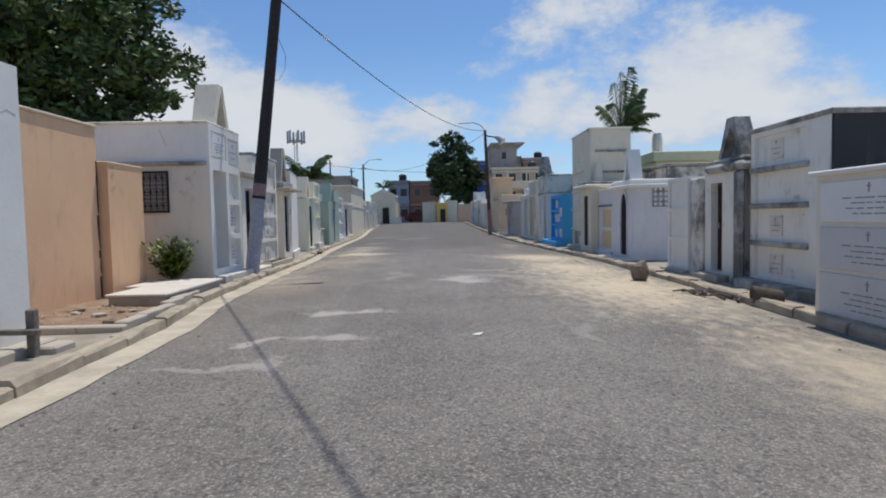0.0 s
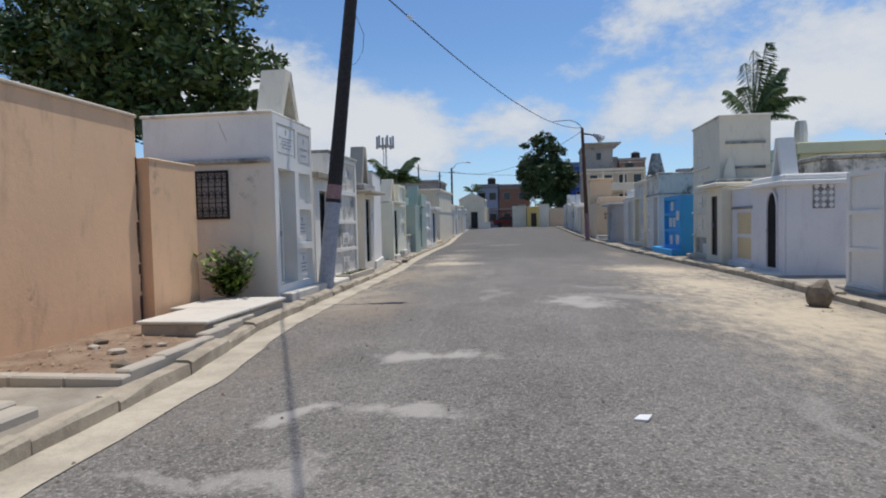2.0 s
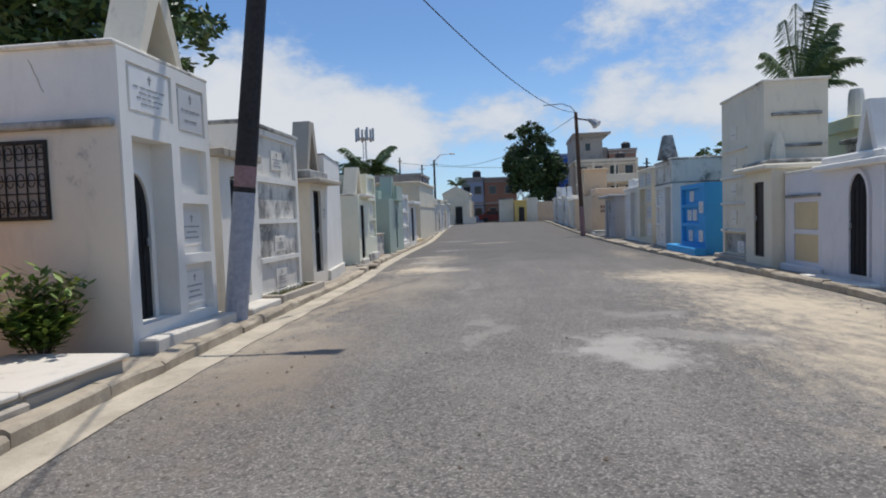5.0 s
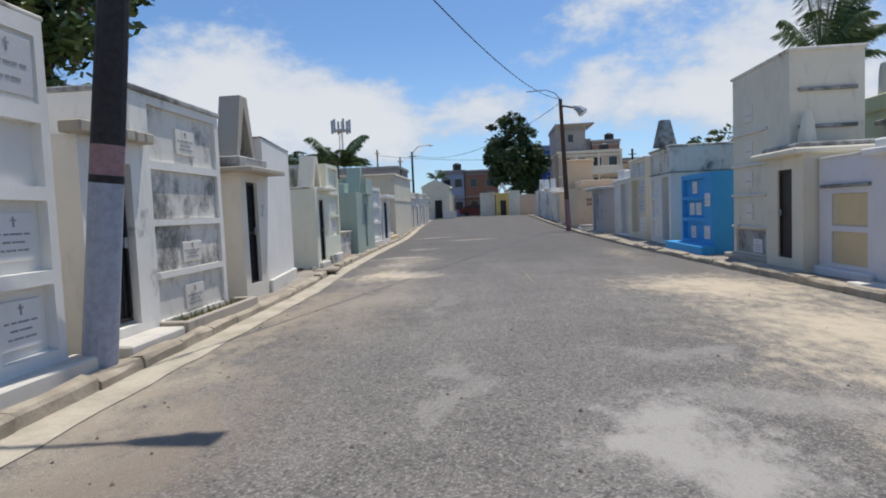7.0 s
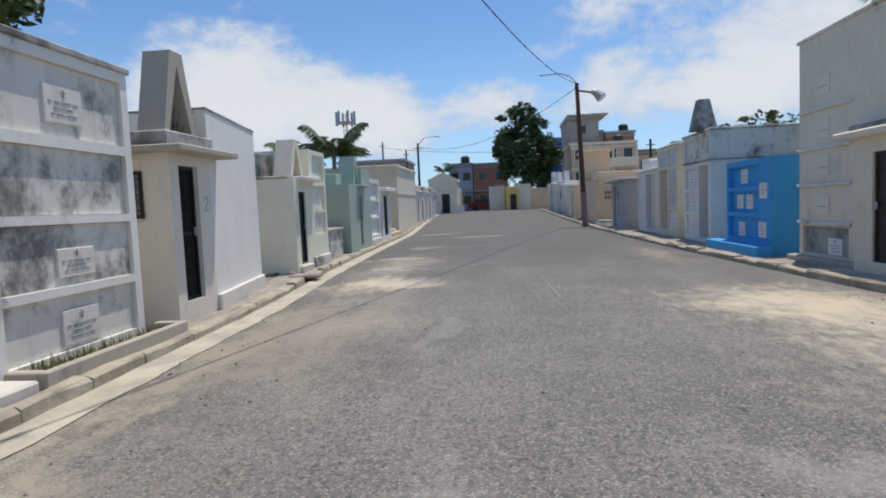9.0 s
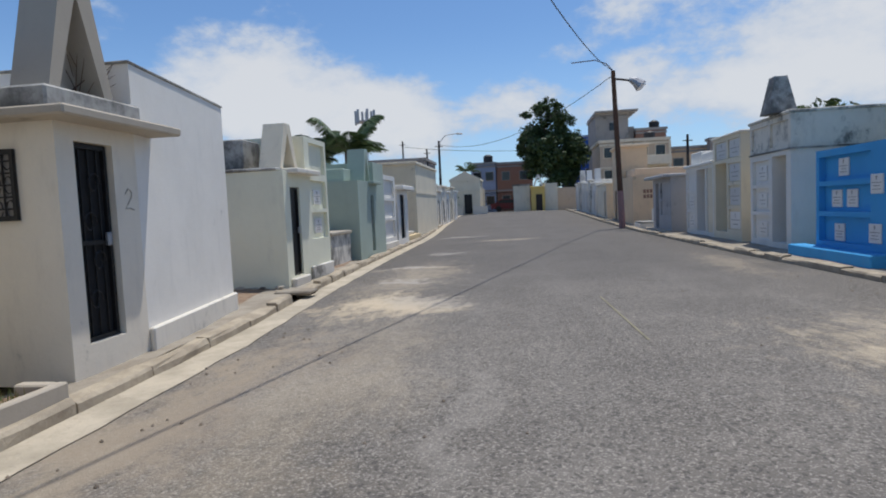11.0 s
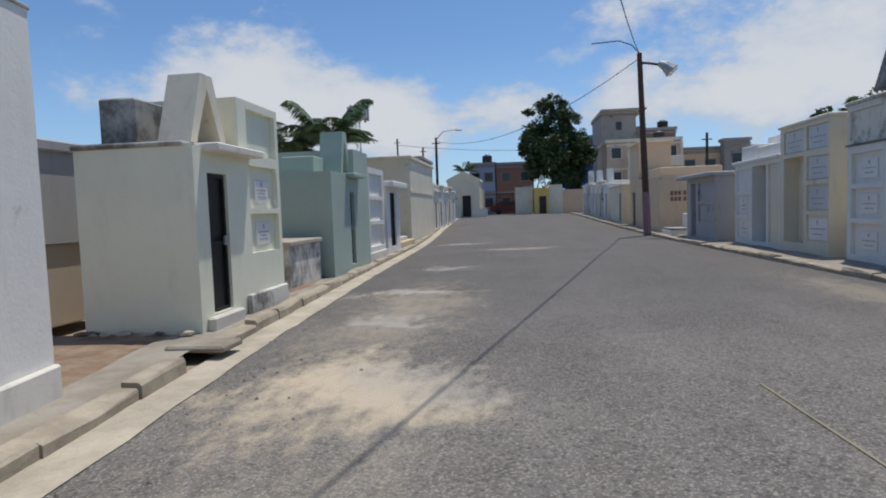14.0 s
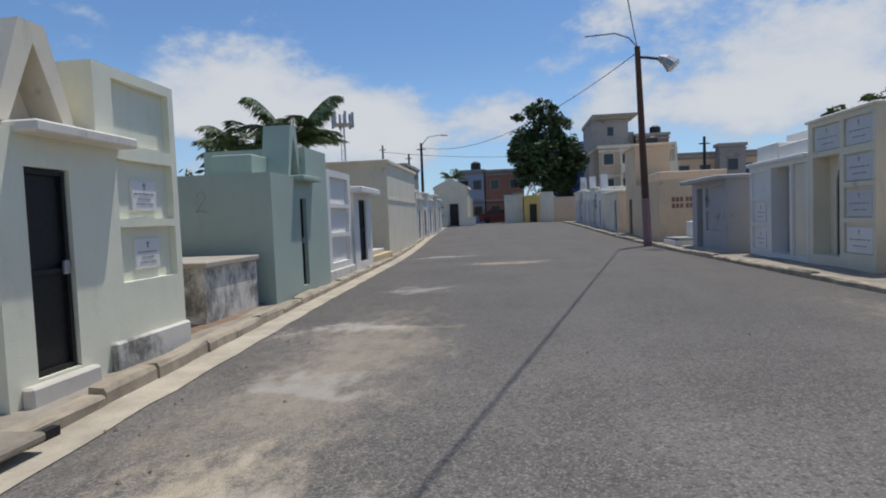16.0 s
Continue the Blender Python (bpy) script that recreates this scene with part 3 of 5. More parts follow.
# white mausoleum with arched door
F = L(-2.65)
t = tomb("white_mausoleum", F, 13.2, "white mausoleum with pointed-arch doorway and burial niches")
body = F.block(nb(), 2.3, 12.42, 14.16, -0.05, 3.2, 0.1, ((12.58, 13.3, 0.38, 2.33, 0.26), (13.46, 14.06, 1.78, 2.32), (13.46, 14.06, 1.06, 1.66), (13.46, 14.06, 0.36, 0.94), (12.55, 13.36, 2.56, 3.08, 0.03), (13.46, 14.06, 2.48, 3.05, 0.03)))
part("body", body, WHITE, t)
part("ledge", box(nb(), (-4.98, 12.33, 2.4), (-2.7, 12.42, 2.48), 0.02), GREYED, t)
part("roof_coping", F.box(nb(), 0.0, 2.32, 12.36, 14.2, 3.2, 3.25, 0.015), WHITE_OLD, t)
add_arch_door(F, t, 0.26, 12.66, 13.14, 0.38, 1.5, 1.98)
# cream sheet over the white side: its warmer tone stands in for bounced light
part("side_wall", box(nb(), (-4.94, 12.41, 0.0), (-2.67, 12.418, 2.4)), CREAM_PALE, t)
add_window(F, t, 12.41, -4.03, -3.44, 1.5, 2.3)
for z0, z1 in ((1.16, 1.56), (0.44, 0.84)):
    add_plaque(F, t, 0.1, 13.54, 13.98, z0, z1)
add_plaque(F, t, 0.03, 12.6, 13.3, 2.6, 3.04, PLAQUE, lines=4)
add_plaque(F, t, 0.03, 13.5, 14.02, 2.52, 3.0, PLAQUE_GREY, lines=2)
aframe(F, t, 0.05, 0.5, 13.3, 0.42, 0.13, 3.25, 4.1, CREAM_OLD)
part("crack", tube(nb(), [(-3.6 + 0.03 * i, 12.416, 3.1 - 0.07 * i + 0.03 * (i % 2)) for i in range(6)], 0.004, sides=4), CEMENT, t)
t.location += Vector((0.1, -0.1, -0.05))
slab = thing("tomb_slab", (-2.6, 10.5, 0), "low white marble grave slab on a cement base", "grave slab")
part("base", box(nb(), (-3.0, 9.42, 0.0), (-2.18, 11.62, 0.19), 0.015), CEMENT, slab)
part("top", box(nb(), (-3.03, 9.38, 0.19), (-2.14, 10.46, 0.23), 0.01), SLAB, slab)
part("top", box(nb(), (-3.3, 10.47, 0.19), (-2.14, 11.66, 0.23), 0.01), SLAB, slab)
step = thing("doorstep", (-2.4, 13.2, 0), "long white cement step before the mausoleum", "step")
part("tread", F.box(nb(), -0.3, 0.0, 12.4, 14.25, -0.05, 0.2, 0.02), SLAB, step)

# weathered niche tomb with planter
F = L(-2.72)
t = tomb("weathered_niche_tomb", F, 16, "tall mouldy white tomb with three burial niches")
part("body", F.block(nb(), 2.2, 15.5, 17.66, 0.0, 2.88, 0.06, ((15.85, 17.55, 2.12, 2.78), (15.85, 17.55, 1.42, 2.02), (15.85, 17.55, 0.78, 1.34), (15.85, 17.55, 0.2, 0.7))), STAINED, t)
for z0, z1, m in ((2.12, 2.78, WHITE_OLD), (1.42, 2.02, WHITE_WORN), (0.78, 1.34, WHITE_WORN), (0.2, 0.7, WHITE_OLD)):
    part("niche_panel", F.box(nb(), 0.045, 0.062, 15.86, 17.54, z0 + 0.005, z1 - 0.005), m, t)
for z0, z1 in ((2.25, 2.58), (0.86, 1.12), (0.24, 0.56)):
    add_plaque(F, t, 0.045, 16.5, 16.98, z0, z1, WHITE_OLD)
part("coping", F.box(nb(), -0.03, 2.22, 15.48, 17.7, 2.88, 2.95, 0.015), GREYED, t)
add_door(F, t, 0.12, 14.98, 15.42, 0.3, 2.0)
part("porch", F.block(nb(), 1.6, 14.62, 15.5, 0.0, 2.28, 0.14, ((14.92, 15.46, 0.26, 2.04),)), STAINED, t)
for i in range(7):
    part("coping_stone", F.box(nb(), -0.14, 0.1, 14.5 + 0.18 * i, 14.66 + 0.18 * i, 2.28, 2.4, 0.015), CEMENT, t)
part("side_wall", F.box(nb(), 0.5, 2.2, 14.5, 14.62, 0.0, 2.5), CREAM_OLD, t)
part("back_block", F.box(nb(), 1.6, 3.2, 14.4, 15.5, 2.28, 2.72, 0.02), GREYED, t)
part("step", F.box(nb(), -0.35, 0.0, 14.7, 15.75, -0.02, 0.16, 0.02), SLAB, t)
planter = thing("planter", (-2.55, 16.8, 0), "low cement planter trough with dry grass", "planter")
for a in ((-0.36, -0.28, 15.8, 17.9), (-0.28, 0.0, 15.8, 15.9), (-0.28, 0.0, 17.8, 17.9)):
    part("wall", F.box(nb(), *a, -0.05, 0.2, 0.012), CEMENT, planter)
part("soil", F.box(nb(), -0.28, 0.0, 15.9, 17.8, 0.0, 0.13), RED_DIRT, planter)
bm, rng = nb(), random.Random(8)
for i in range(420):
    x, y = -2.72 + rng.uniform(0.02, 0.27), 15.92 + 1.8 * rng.random() ** 1.6
    h, a = rng.uniform(0.04, 0.15), rng.uniform(0, 6.28)
    d = Vector((math.cos(a), math.sin(a), 0))
    bm.faces.new([bm.verts.new(p) for p in (Vector((x, y, 0.12)) - d * 0.008, Vector((x, y, 0.12)) + d * 0.008, Vector((x + rng.uniform(-0.05, 0.05), y + rng.uniform(-0.05, 0.05), 0.12 + h)))])
tagged(new("dry_grass", mesh_of(bm, "dry_grass", DRY_GRASS)), "tuft of yellow-green grass in the cement planter", "grass", kind="stuff")

# white tomb with a-frame over the door


def skew(bm):
    """The long wall stands a little askew to the street."""
    for v in bm.verts:
        v.co.x -= max(0.0, v.co.y - 19.4) * 0.155
    return bm


F = L(-2.75)
t = tomb("a_frame_tomb", F, 19, "white tomb with hollow a-frame finial and iron door")
part("porch", F.block(nb(), 1.5, 18.42, 19.4, 0.0, 2.14, 0.12, ((18.62, 19.08, 0.3, 2.0),)), CREAM_PALE, t)
add_door(F, t, 0.1, 18.64, 19.06, 0.3, 1.99)
part("canopy", F.box(nb(), -0.28, 1.5, 18.2, 19.75, 2.14, 2.22, 0.015), CEMENT, t)
part("canopy_band", F.box(nb(), -0.06, 1.55, 18.3, 19.45, 2.22, 2.4, 0.02), GREYED, t)
aframe(F, t, 0.05, 0.4, 18.85, 0.38, 0.14, 2.4, 3.42, CEMENT)
part("body", skew(F.block(nb(), 2.4, 19.4, 21.85, 0.0, 2.8)), WHITE, t)
part("base_band", skew(F.box(nb(), -0.06, 0.0, 19.4, 21.85, 0.0, 0.28, 0.015)), WHITE_OLD, t)
part("coping", skew(F.box(nb(), -0.015, 2.42, 19.38, 21.87, 2.8, 2.83, 0.008)), GREYED, t)
part("back_block", F.box(nb(), 1.5, 2.4, 18.42, 19.4, 0.0, 2.62, 0.02), CREAM_PALE, t)
add_window(F, t, 18.42, -3.75, -3.1, 1.36, 1.93)
bm = nb()
for i in range(30):
    p = F.p(0.3, 19.1, 2.42)
    a = rng.uniform(0, 6.28)
    tube(bm, [p + Vector((rng.uniform(-0.15, 0.15), rng.uniform(-0.15, 0.25), 0)), p + Vector((0.25 * math.cos(a), 0.25 * math.sin(a) + 0.1, rng.uniform(0.1, 0.4)))], 0.006, 0.002, sides=4)
tagged(new("dry_weed", mesh_of(bm, "dry_weed", RUST)), "dry brown weed growing on the tomb roof", "weed", kind="stuff")


def add_numeral(top, o, u, size):
    """A hand-painted figure 2 on a wall: o its corner, u the way along the wall."""
    pts = [Vector(o) + Vector(u) * (a * size) + Vector((0, 0, b * size)) for a, b in ((0.05, 0.75), (0.25, 1.0), (0.5, 0.85), (0.45, 0.6), (0.2, 0.3), (0.0, 0.05), (0.3, 0.1), (0.6, 0.02))]
    part("painted_numeral", tube(nb(), pts, 0.007, sides=4), CEMENT, top)


add_numeral(t, (-2.747, 19.2, 1.42), (0, 1, 0), 0.2)
# pale green tomb with panels
F = L(-3.25)
t = tomb("pale_green_tomb", F, 25, "pale green tomb with black door and recessed panels")
part("porch", F.block(nb(), 1.42, 24.1, 25.2, 0.0, 2.1, 0.1, ((24.38, 24.84, 0.2, 1.82),)), GREENISH, t)
add_door(F, t, 0.08, 24.4, 24.82, 0.2, 1.81, bars=False, mat=IRON)
part("canopy", F.box(nb(), -0.2, 0.1, 24.3, 25.5, 2.06, 2.15, 0.015), WHITE_OLD, t)
part("roof_edge", F.box(nb(), 0.1, 1.44, 24.06, 25.2, 2.1, 2.16, 0.02), GREYED, t)
aframe(F, t, 0.1, 0.5, 24.68, 0.42, 0.13, 2.16, 2.98, CREAM_OLD, 0.08)
part("body", F.block(nb(), 1.6, 25.2, 26.46, 0.0, 2.82, 0.07, ((25.45, 26.36, 2.12, 2.72), (25.45, 26.36, 1.42, 1.98), (25.45, 26.36, 0.82, 1.34))), GREENISH, t)
for z in (1.5, 0.92):
    add_plaque(F, t, 0.07, 25.72, 26.12, z, z + 0.3)
part("base_band", F.box(nb(), -0.06, 0.0, 25.2, 26.46, 0.0, 0.3, 0.02), WHITE_WORN, t)
part("vent_block", F.box(nb(), 0.85, 1.3, 24.4, 25.1, 2.16, 2.72, 0.02), GREYED, t)
part("step", F.box(nb(), -0.1, 0.0, 24.2, 24.95, 0.0, 0.18, 0.02), SLAB, t)

# low vault, sage-green tomb, white tombs
vault = thing("low_vault", (-4.2, 28.4, 0), "low stained white cement burial vault", "vault", "tombs along the street")
F = L(-3.62)
part("body", F.block(nb(), 1.9, 27.6, 29.2, 0.0, 0.78), WHITE_WORN, vault)
part("lid", F.box(nb(), -0.05, 1.95, 27.55, 29.22, 0.78, 0.86, 0.015), CEMENT, vault)
F = L(-3.42)
t = tomb("sage_green_tomb", F, 30.5, "sage-green tomb with a tapered finial and dark door")
part("porch", F.block(nb(), 2.0, 29.45, 31.15, 0.0, 2.16, 0.14, ((30.75, 31.08, 0.18, 1.78),)), GREEN, t)
add_door(F, t, 0.12, 30.76, 31.07, 0.18, 1.78, bars=False)
part("canopy", F.box(nb(), -0.18, 0.3, 30.5, 31.5, 2.1, 2.18, 0.012), GREEN, t)
part("body", F.block(nb(), 2.0, 31.15, 32.4, 0.0, 2.75), GREEN, t)
part("roof_block", F.box(nb(), 0.5, 1.2, 29.9, 30.7, 2.16, 2.52, 0.015), GREEN, t)
aframe(F, t, 0.1, 0.6, 30.85, 0.35, 0.14, 2.16, 3.1, GREEN)
add_numeral(t, (-4.7, 29.447, 1.55), (1, 0, 0), 0.35)
F = L(-3.6)
t = tomb("white_niche_tomb", F, 33.6, "white tomb with three framed burial niches")
part("body", F.block(nb(), 2.0, 32.75, 34.9, 0.0, 2.5, 0.08, ((33.2, 34.7, 1.75, 2.35), (33.2, 34.7, 1.08, 1.65), (33.2, 34.7, 0.4, 0.98))), WHITE, t)
part("base_band", F.box(nb(), -0.05, 0.0, 32.7, 34.95, 0.0, 0.25, 0.015), WHITE_OLD, t)
t = tomb("white_door_tomb", F, 36, "narrow white tomb with canopy and dark door")
part("body", F.block(nb(), 1.8, 35.2, 37.1, 0.0, 2.06, 0.1, ((35.7, 36.5, 0.25, 1.9),)), WHITE, t)
part("canopy", F.box(nb(), -0.25, 1.8, 35.1, 37.3, 2.06, 2.22, 0.02), WHITE, t)
add_door(F, t, 0.09, 35.75, 36.45, 0.25, 1.9, bars=False)
grave = thing("low_grave", (-4.4, 39.5, 0), "low yellowish stepped grave before the cream tomb", "grave")
part("base", box(nb(), (-5.4, 38.0, 0.0), (-3.9, 41.5, 0.22), 0.02), OCHRE, grave)
part("top", box(nb(), (-5.3, 38.4, 0.22), (-4.1, 41.0, 0.36), 0.02), SLAB, grave)
F = L(-4.2)
t = tomb("cream_tomb", F, 46, "large cream tomb with flat parapet and small window")
part("body", F.block(nb(), 4.5, 42.5, 49.2, 0.0, 3.5), CREAM, t)
part("parapet", F.box(nb(), -0.08, 4.56, 42.42, 49.3, 3.5, 3.64, 0.02), CREAM_OLD, t)
part("band", F.box(nb(), -0.03, 4.53, 42.46, 49.2, 2.1, 2.2), CREAM_OLD, t)
part("plaque_frame", box(nb(), (-6.6, 42.44, 1.2), (-5.7, 42.5, 1.75), 0.01), CEMENT, t)
part("plaque", box(nb(), (-6.5, 42.42, 1.28), (-5.8, 42.45, 1.67)), GREYED, t)
F = L(-4.5)
for i, (y0, n, h, m) in enumerate(((49.7, 1.7, 2.7, WHITE), (51.6, 1.9, 2.3, CREAM_PALE), (53.8, 2.0, 2.6, WHITE_OLD), (56.2, 1.8, 2.2, WHITE), (58.4, 2.2, 2.5, CREAM_OLD), (61.0, 2.0, 2.2, WHITE))):
    t = tomb("small_tomb", F, y0 + 0.8, "small pale painted tomb with dark doorway", "small tombs at the far end")
    z = gz(-4.5, y0)
    part("body", F.block(nb(), 2.0, y0, y0 + n, z - 0.1, z + h, 0.1, ((y0 + 0.5, y0 + 1.1, z + 0.2, z + 1.7),)), m, t)
    part("canopy", F.box(nb(), -0.12, 2.0, y0 - 0.05, y0 + n + 0.05, z + h, z + h + 0.12, 0.02), m, t)
    part("door", F.box(nb(), 0.06, 0.09, y0 + 0.5, y0 + 1.1, z + 0.2, z + 1.7), IRON, t)

# ---- tombs on the right ----
F = R(6.4)
t = tomb("inscribed_niche_wall", F, 6.5, "white niche block with three tiers of inscribed tablets")
part("body", F.block(nb(), 2.4, -2.0, 7.95, -0.15, 1.66), CREAM_PALE, t)
part("coping", F.box(nb(), -0.08, 2.4, -2.0, 8.02, 1.66, 1.72, 0.015), WHITE, t)
for i, y in enumerate((6.25, 4.45, 2.65)):
    for z0, z1 in ((1.12, 1.58), (0.58, 1.06), (0.04, 0.53)):
        add_plaque(F, t, 0.0, y, y + 1.6, z0, z1, PLAQUE if z0 > 1 else PLAQUE_GREY, lines=4, wide=0.55)
F = R(7.25)
t = tomb("stained_niche_tomb", F, 10.5, "tall black-stained white tomb of four niches")
part("body", F.block(nb(), 2.4, 9.55, 11.62, -0.1, 2.58, 0.06, ((10.1, 11.5, 2.02, 2.5), (10.1, 11.5, 1.42, 1.9), (10.1, 11.5, 0.78, 1.3), (10.1, 11.5, 0.16, 0.66))), STAINED, t)
for z in (1.9, 1.3, 0.68):
    part("mouldy_ledge", F.box(nb(), -0.05, 0.02, 10.0, 11.6, z, z + 0.09, 0.015), GREYED, t)
for z in (2.06, 0.82, 0.2):
    add_plaque(F, t, 0.06, 10.75, 11.1, z + 0.04, z + 0.36, WHITE_OLD, lines=2)
# thin near-black sheet over the whole side face
part("black_side", box(nb(), (7.27, 9.5, 0.0), (9.6, 9.55, 2.6)), NEAR_BLACK, t)
part("coping", F.box(nb(), -0.03, 2.42, 9.48, 11.64, 2.58, 2.66, 0.015), GREYED, t)
part("plinth", F.box(nb(), -0.35, 0.0, 9.3, 11.6, -0.15, 0.12, 0.02), GREYED, t)
t.location += Vector((0, -0.55, 0))
F = R(7.2)
t = tomb("stained_door_tomb", F, 12.0, "stained white tomb with hollow a-frame finial and dark iron door")
part("body", F.block(nb(), 2.0, 11.4, 12.72, -0.1, 2.0, 0.2, ((12.0, 12.46, 0.12, 1.82),)), STAINED, t)
add_door(F, t, 0.18, 12.01, 12.45, 0.12, 1.82, bars=False, mat=RUST, label="rusty dark iron door")
part("pilaster", F.box(nb(), -0.1, 0.0, 11.12, 11.42, -0.1, 2.0, 0.05), GREYED, t)
part("canopy", F.box(nb(), -0.14, 1.2, 11.08, 12.5, 2.0, 2.16, 0.06), GREYED, t)
part("canopy_top", F.box(nb(), -0.05, 1.0, 11.14, 12.3, 2.16, 2.26, 0.04), GREYED, t)
aframe(F, t, 0.0, 0.3, 11.72, 0.44, 0.13, 2.26, 2.98, GREYED, 0.06)
part("step", F.box(nb(), -0.35, -0.1, 11.5, 12.6, -0.15, 0.1, 0.02), CEMENT, t)
F = R(7.1)
t = tomb("white_panel_box", F, 13.8, "low white tomb box with three sunk panels")
part("body", F.block(nb(), 1.2, 13.3, 14.4, -0.1, 2.02, 0.04, ((13.42, 14.3, 1.36, 1.94), (13.42, 14.3, 0.72, 1.28), (13.42, 14.3, 0.1, 0.64))), WHITE, t)
part("side_slab", F.box(nb(), 0.05, 1.6, 12.74, 13.3, -0.1, 1.96, 0.02), WHITE_WORN, t)
part("plinth", F.box(nb(), -0.15, 0.0, 13.2, 14.5, -0.12, 0.04, 0.02), CEMENT, t)
# lilac chapel tomb
F = R(7.1)
t = tomb("lilac_chapel", F, 18, "pale lilac chapel tomb with arched door and vent bricks")
part("body", F.block(nb(), 1.3, 16.85, 18.7, -0.1, 1.95), LILAC, t)
part("pilaster", F.box(nb(), -0.06, 0.0, 16.85, 17.1, -0.1, 1.95, 0.015), LILAC, t)
part("cornice", F.box(nb(), -0.15, 1.42, 16.72, 18.85, 1.95, 2.06, 0.02), WHITE, t)
part("roof", F.box(nb(), -0.05, 1.3, 16.85, 18.7, 2.06, 2.2, 0.03), WHITE, t)
add_arch_door(F, t, 0.0, 17.25, 17.78, 0.12, 1.4, 1.84, rim=0.05, rim_mat=LILAC)
part("step", F.box(nb(), -0.45, -0.06, 16.85, 18.7, -0.15, 0.04, 0.02), WHITE_OLD, t)
vent = part("vent", box(nb(), (7.64, 16.83, 1.44), (8.07, 16.86, 1.98)), GREYED, t, "pierced cement vent block")
for i in range(3):
    for j in range(4):
        x, z = 7.71 + 0.145 * i, 1.51 + 0.135 * j
        part("vent_petal", prism(nb(), [(x + 0.06 * math.cos(a), 16.82, z + 0.06 * math.sin(a)) for a in (0, 1.571, 3.142, 4.712)], (0, 0.02, 0)), LILAC, vent)
aframe(F, t, 0.02, 0.36, 17.4, 0.3, 0.08, 2.2, 3.04, WHITE)
t = tomb("lilac_panel_wall", F, 19.6, "pale lilac tomb wall with two ochre panels")
part("body", R(7.15).block(nb(), 2.0, 18.72, 20.4, -0.1, 2.0, 0.04, ((19.0, 20.0, 0.85, 1.4), (19.0, 20.0, 0.2, 0.75))), LILAC, t)
for z in (0.85, 0.2):
    part("panel", R(7.15).box(nb(), 0.022, 0.042, 19.01, 19.99, z + 0.005, z + 0.545), OCHRE, t)
part("ledge", R(7.15).box(nb(), -0.05, 0.0, 18.9, 20.3, 1.5, 1.56, 0.01), GREYED, t)
part("coping", R(7.15).box(nb(), -0.02, 2.0, 18.72, 20.4, 2.0, 2.05, 0.01), WHITE_OLD, t)
part("plinth", R(7.15).box(nb(), -0.12, 0.0, 18.72, 20.4, -0.1, 0.12, 0.02), LILAC, t)
# cream door tomb with a small plain figure on its canopy
F = R(6.9)
t = tomb("cream_door_tomb", F, 21, "cream tomb with heavy canopy and brown iron door")
part("body", F.block(nb(), 1.6, 20.45, 21.9, -0.1, 2.14, 0.1, ((20.86, 21.42, 0.2, 1.9),)), CREAM, t)
add_door(F, t, 0.08, 20.87, 21.41, 0.2, 1.9, bars=False, mat=WOOD_DOOR, label="closed dark brown door")
part("canopy", F.box(nb(), -0.2, 1.4, 20.35, 22.2, 2.14, 2.26, 0.03), CREAM_OLD, t)
part("canopy_top", F.box(nb(), -0.05, 1.3, 20.45, 22.0, 2.26, 2.36, 0.03), GREYED, t)
part("kerb_step", F.box(nb(), -0.35, 0.0, 20.4, 22.3, -0.15, 0.02, 0.02), CEMENT, t)
bm = nb()
tube(bm, [(7.35, 21.2, 2.36), (7.35, 21.2, 2.6), (7.36, 21.2, 2.75), (7.36, 21.2, 2.86)], 0.17, 0.1, 10)
tube(bm, [(7.36, 21.2, 2.84), (7.36, 21.2, 2.92), (7.36, 21.2, 3.0)], 0.09, 0.06, 10)
tagged(new("statuette", mesh_of(bm, "statuette", CREAM_OLD)), "small mouldy cream stone statuette on the canopy", "statue")
# cream tower of niches
F = R(7.15)
t = tomb("niche_tower", F, 23, "tall weathered cream tower of stacked burial niches")
part("body", F.block(nb(), 1.4, 21.45, 24.2, -0.1, 4.2, 0.07, ((22.5, 24.05, 0.14, 0.66),)), CREAM_OLD, t)
part("coping", F.box(nb(), -0.04, 1.45, 21.4, 24.25, 4.2, 4.27, 0.015), WHITE_OLD, t)
for z in (0.7, 1.42, 2.1, 2.82):
    part("ledge", F.box(nb(), -0.06, 0.0, 22.4, 24.2, z, z + 0.06, 0.015), WHITE_OLD, t)
for z in (0.9, 1.62, 2.3, 3.1):
    add_plaque(F, t, 0.0, 23.1, 23.5, z, z + 0.36, CREAM_PALE, cross=False, lines=1)
part("niche_back", F.box(nb(), 0.05, 0.068, 22.52, 24.03, 0.15, 0.65), GREYED, t)
add_plaque(F, t, 0.05, 22.75, 23.2, 0.16, 0.46, PLAQUE)
for z in (2.7, 3.42):
    part("side_ledge", box(nb(), (7.3, 21.38, z), (8.4, 21.45, z + 0.07), 0.015), GREYED, t)
part("plinth", F.box(nb(), -0.25, 0.0, 21.9, 24.2, -0.15, 0.1, 0.02), CEMENT, t)
# bright blue tomb
F = R(6.9)
t = tomb("blue_tomb", F, 26, "bright blue niche tomb with white nameplates")
part("body", F.block(nb(), 1.7, 24.9, 27.4, -0.1, 2.12, 0.12, ((25.45, 27.28, 1.5, 1.98), (25.45, 27.28, 0.9, 1.4), (25.45, 27.28, 0.3, 0.8))), BLUE, t)
part("plinth", F.box(nb(), -0.35, 0.0, 24.8, 27.9, -0.2, 0.2, 0.02), BLUE, t)
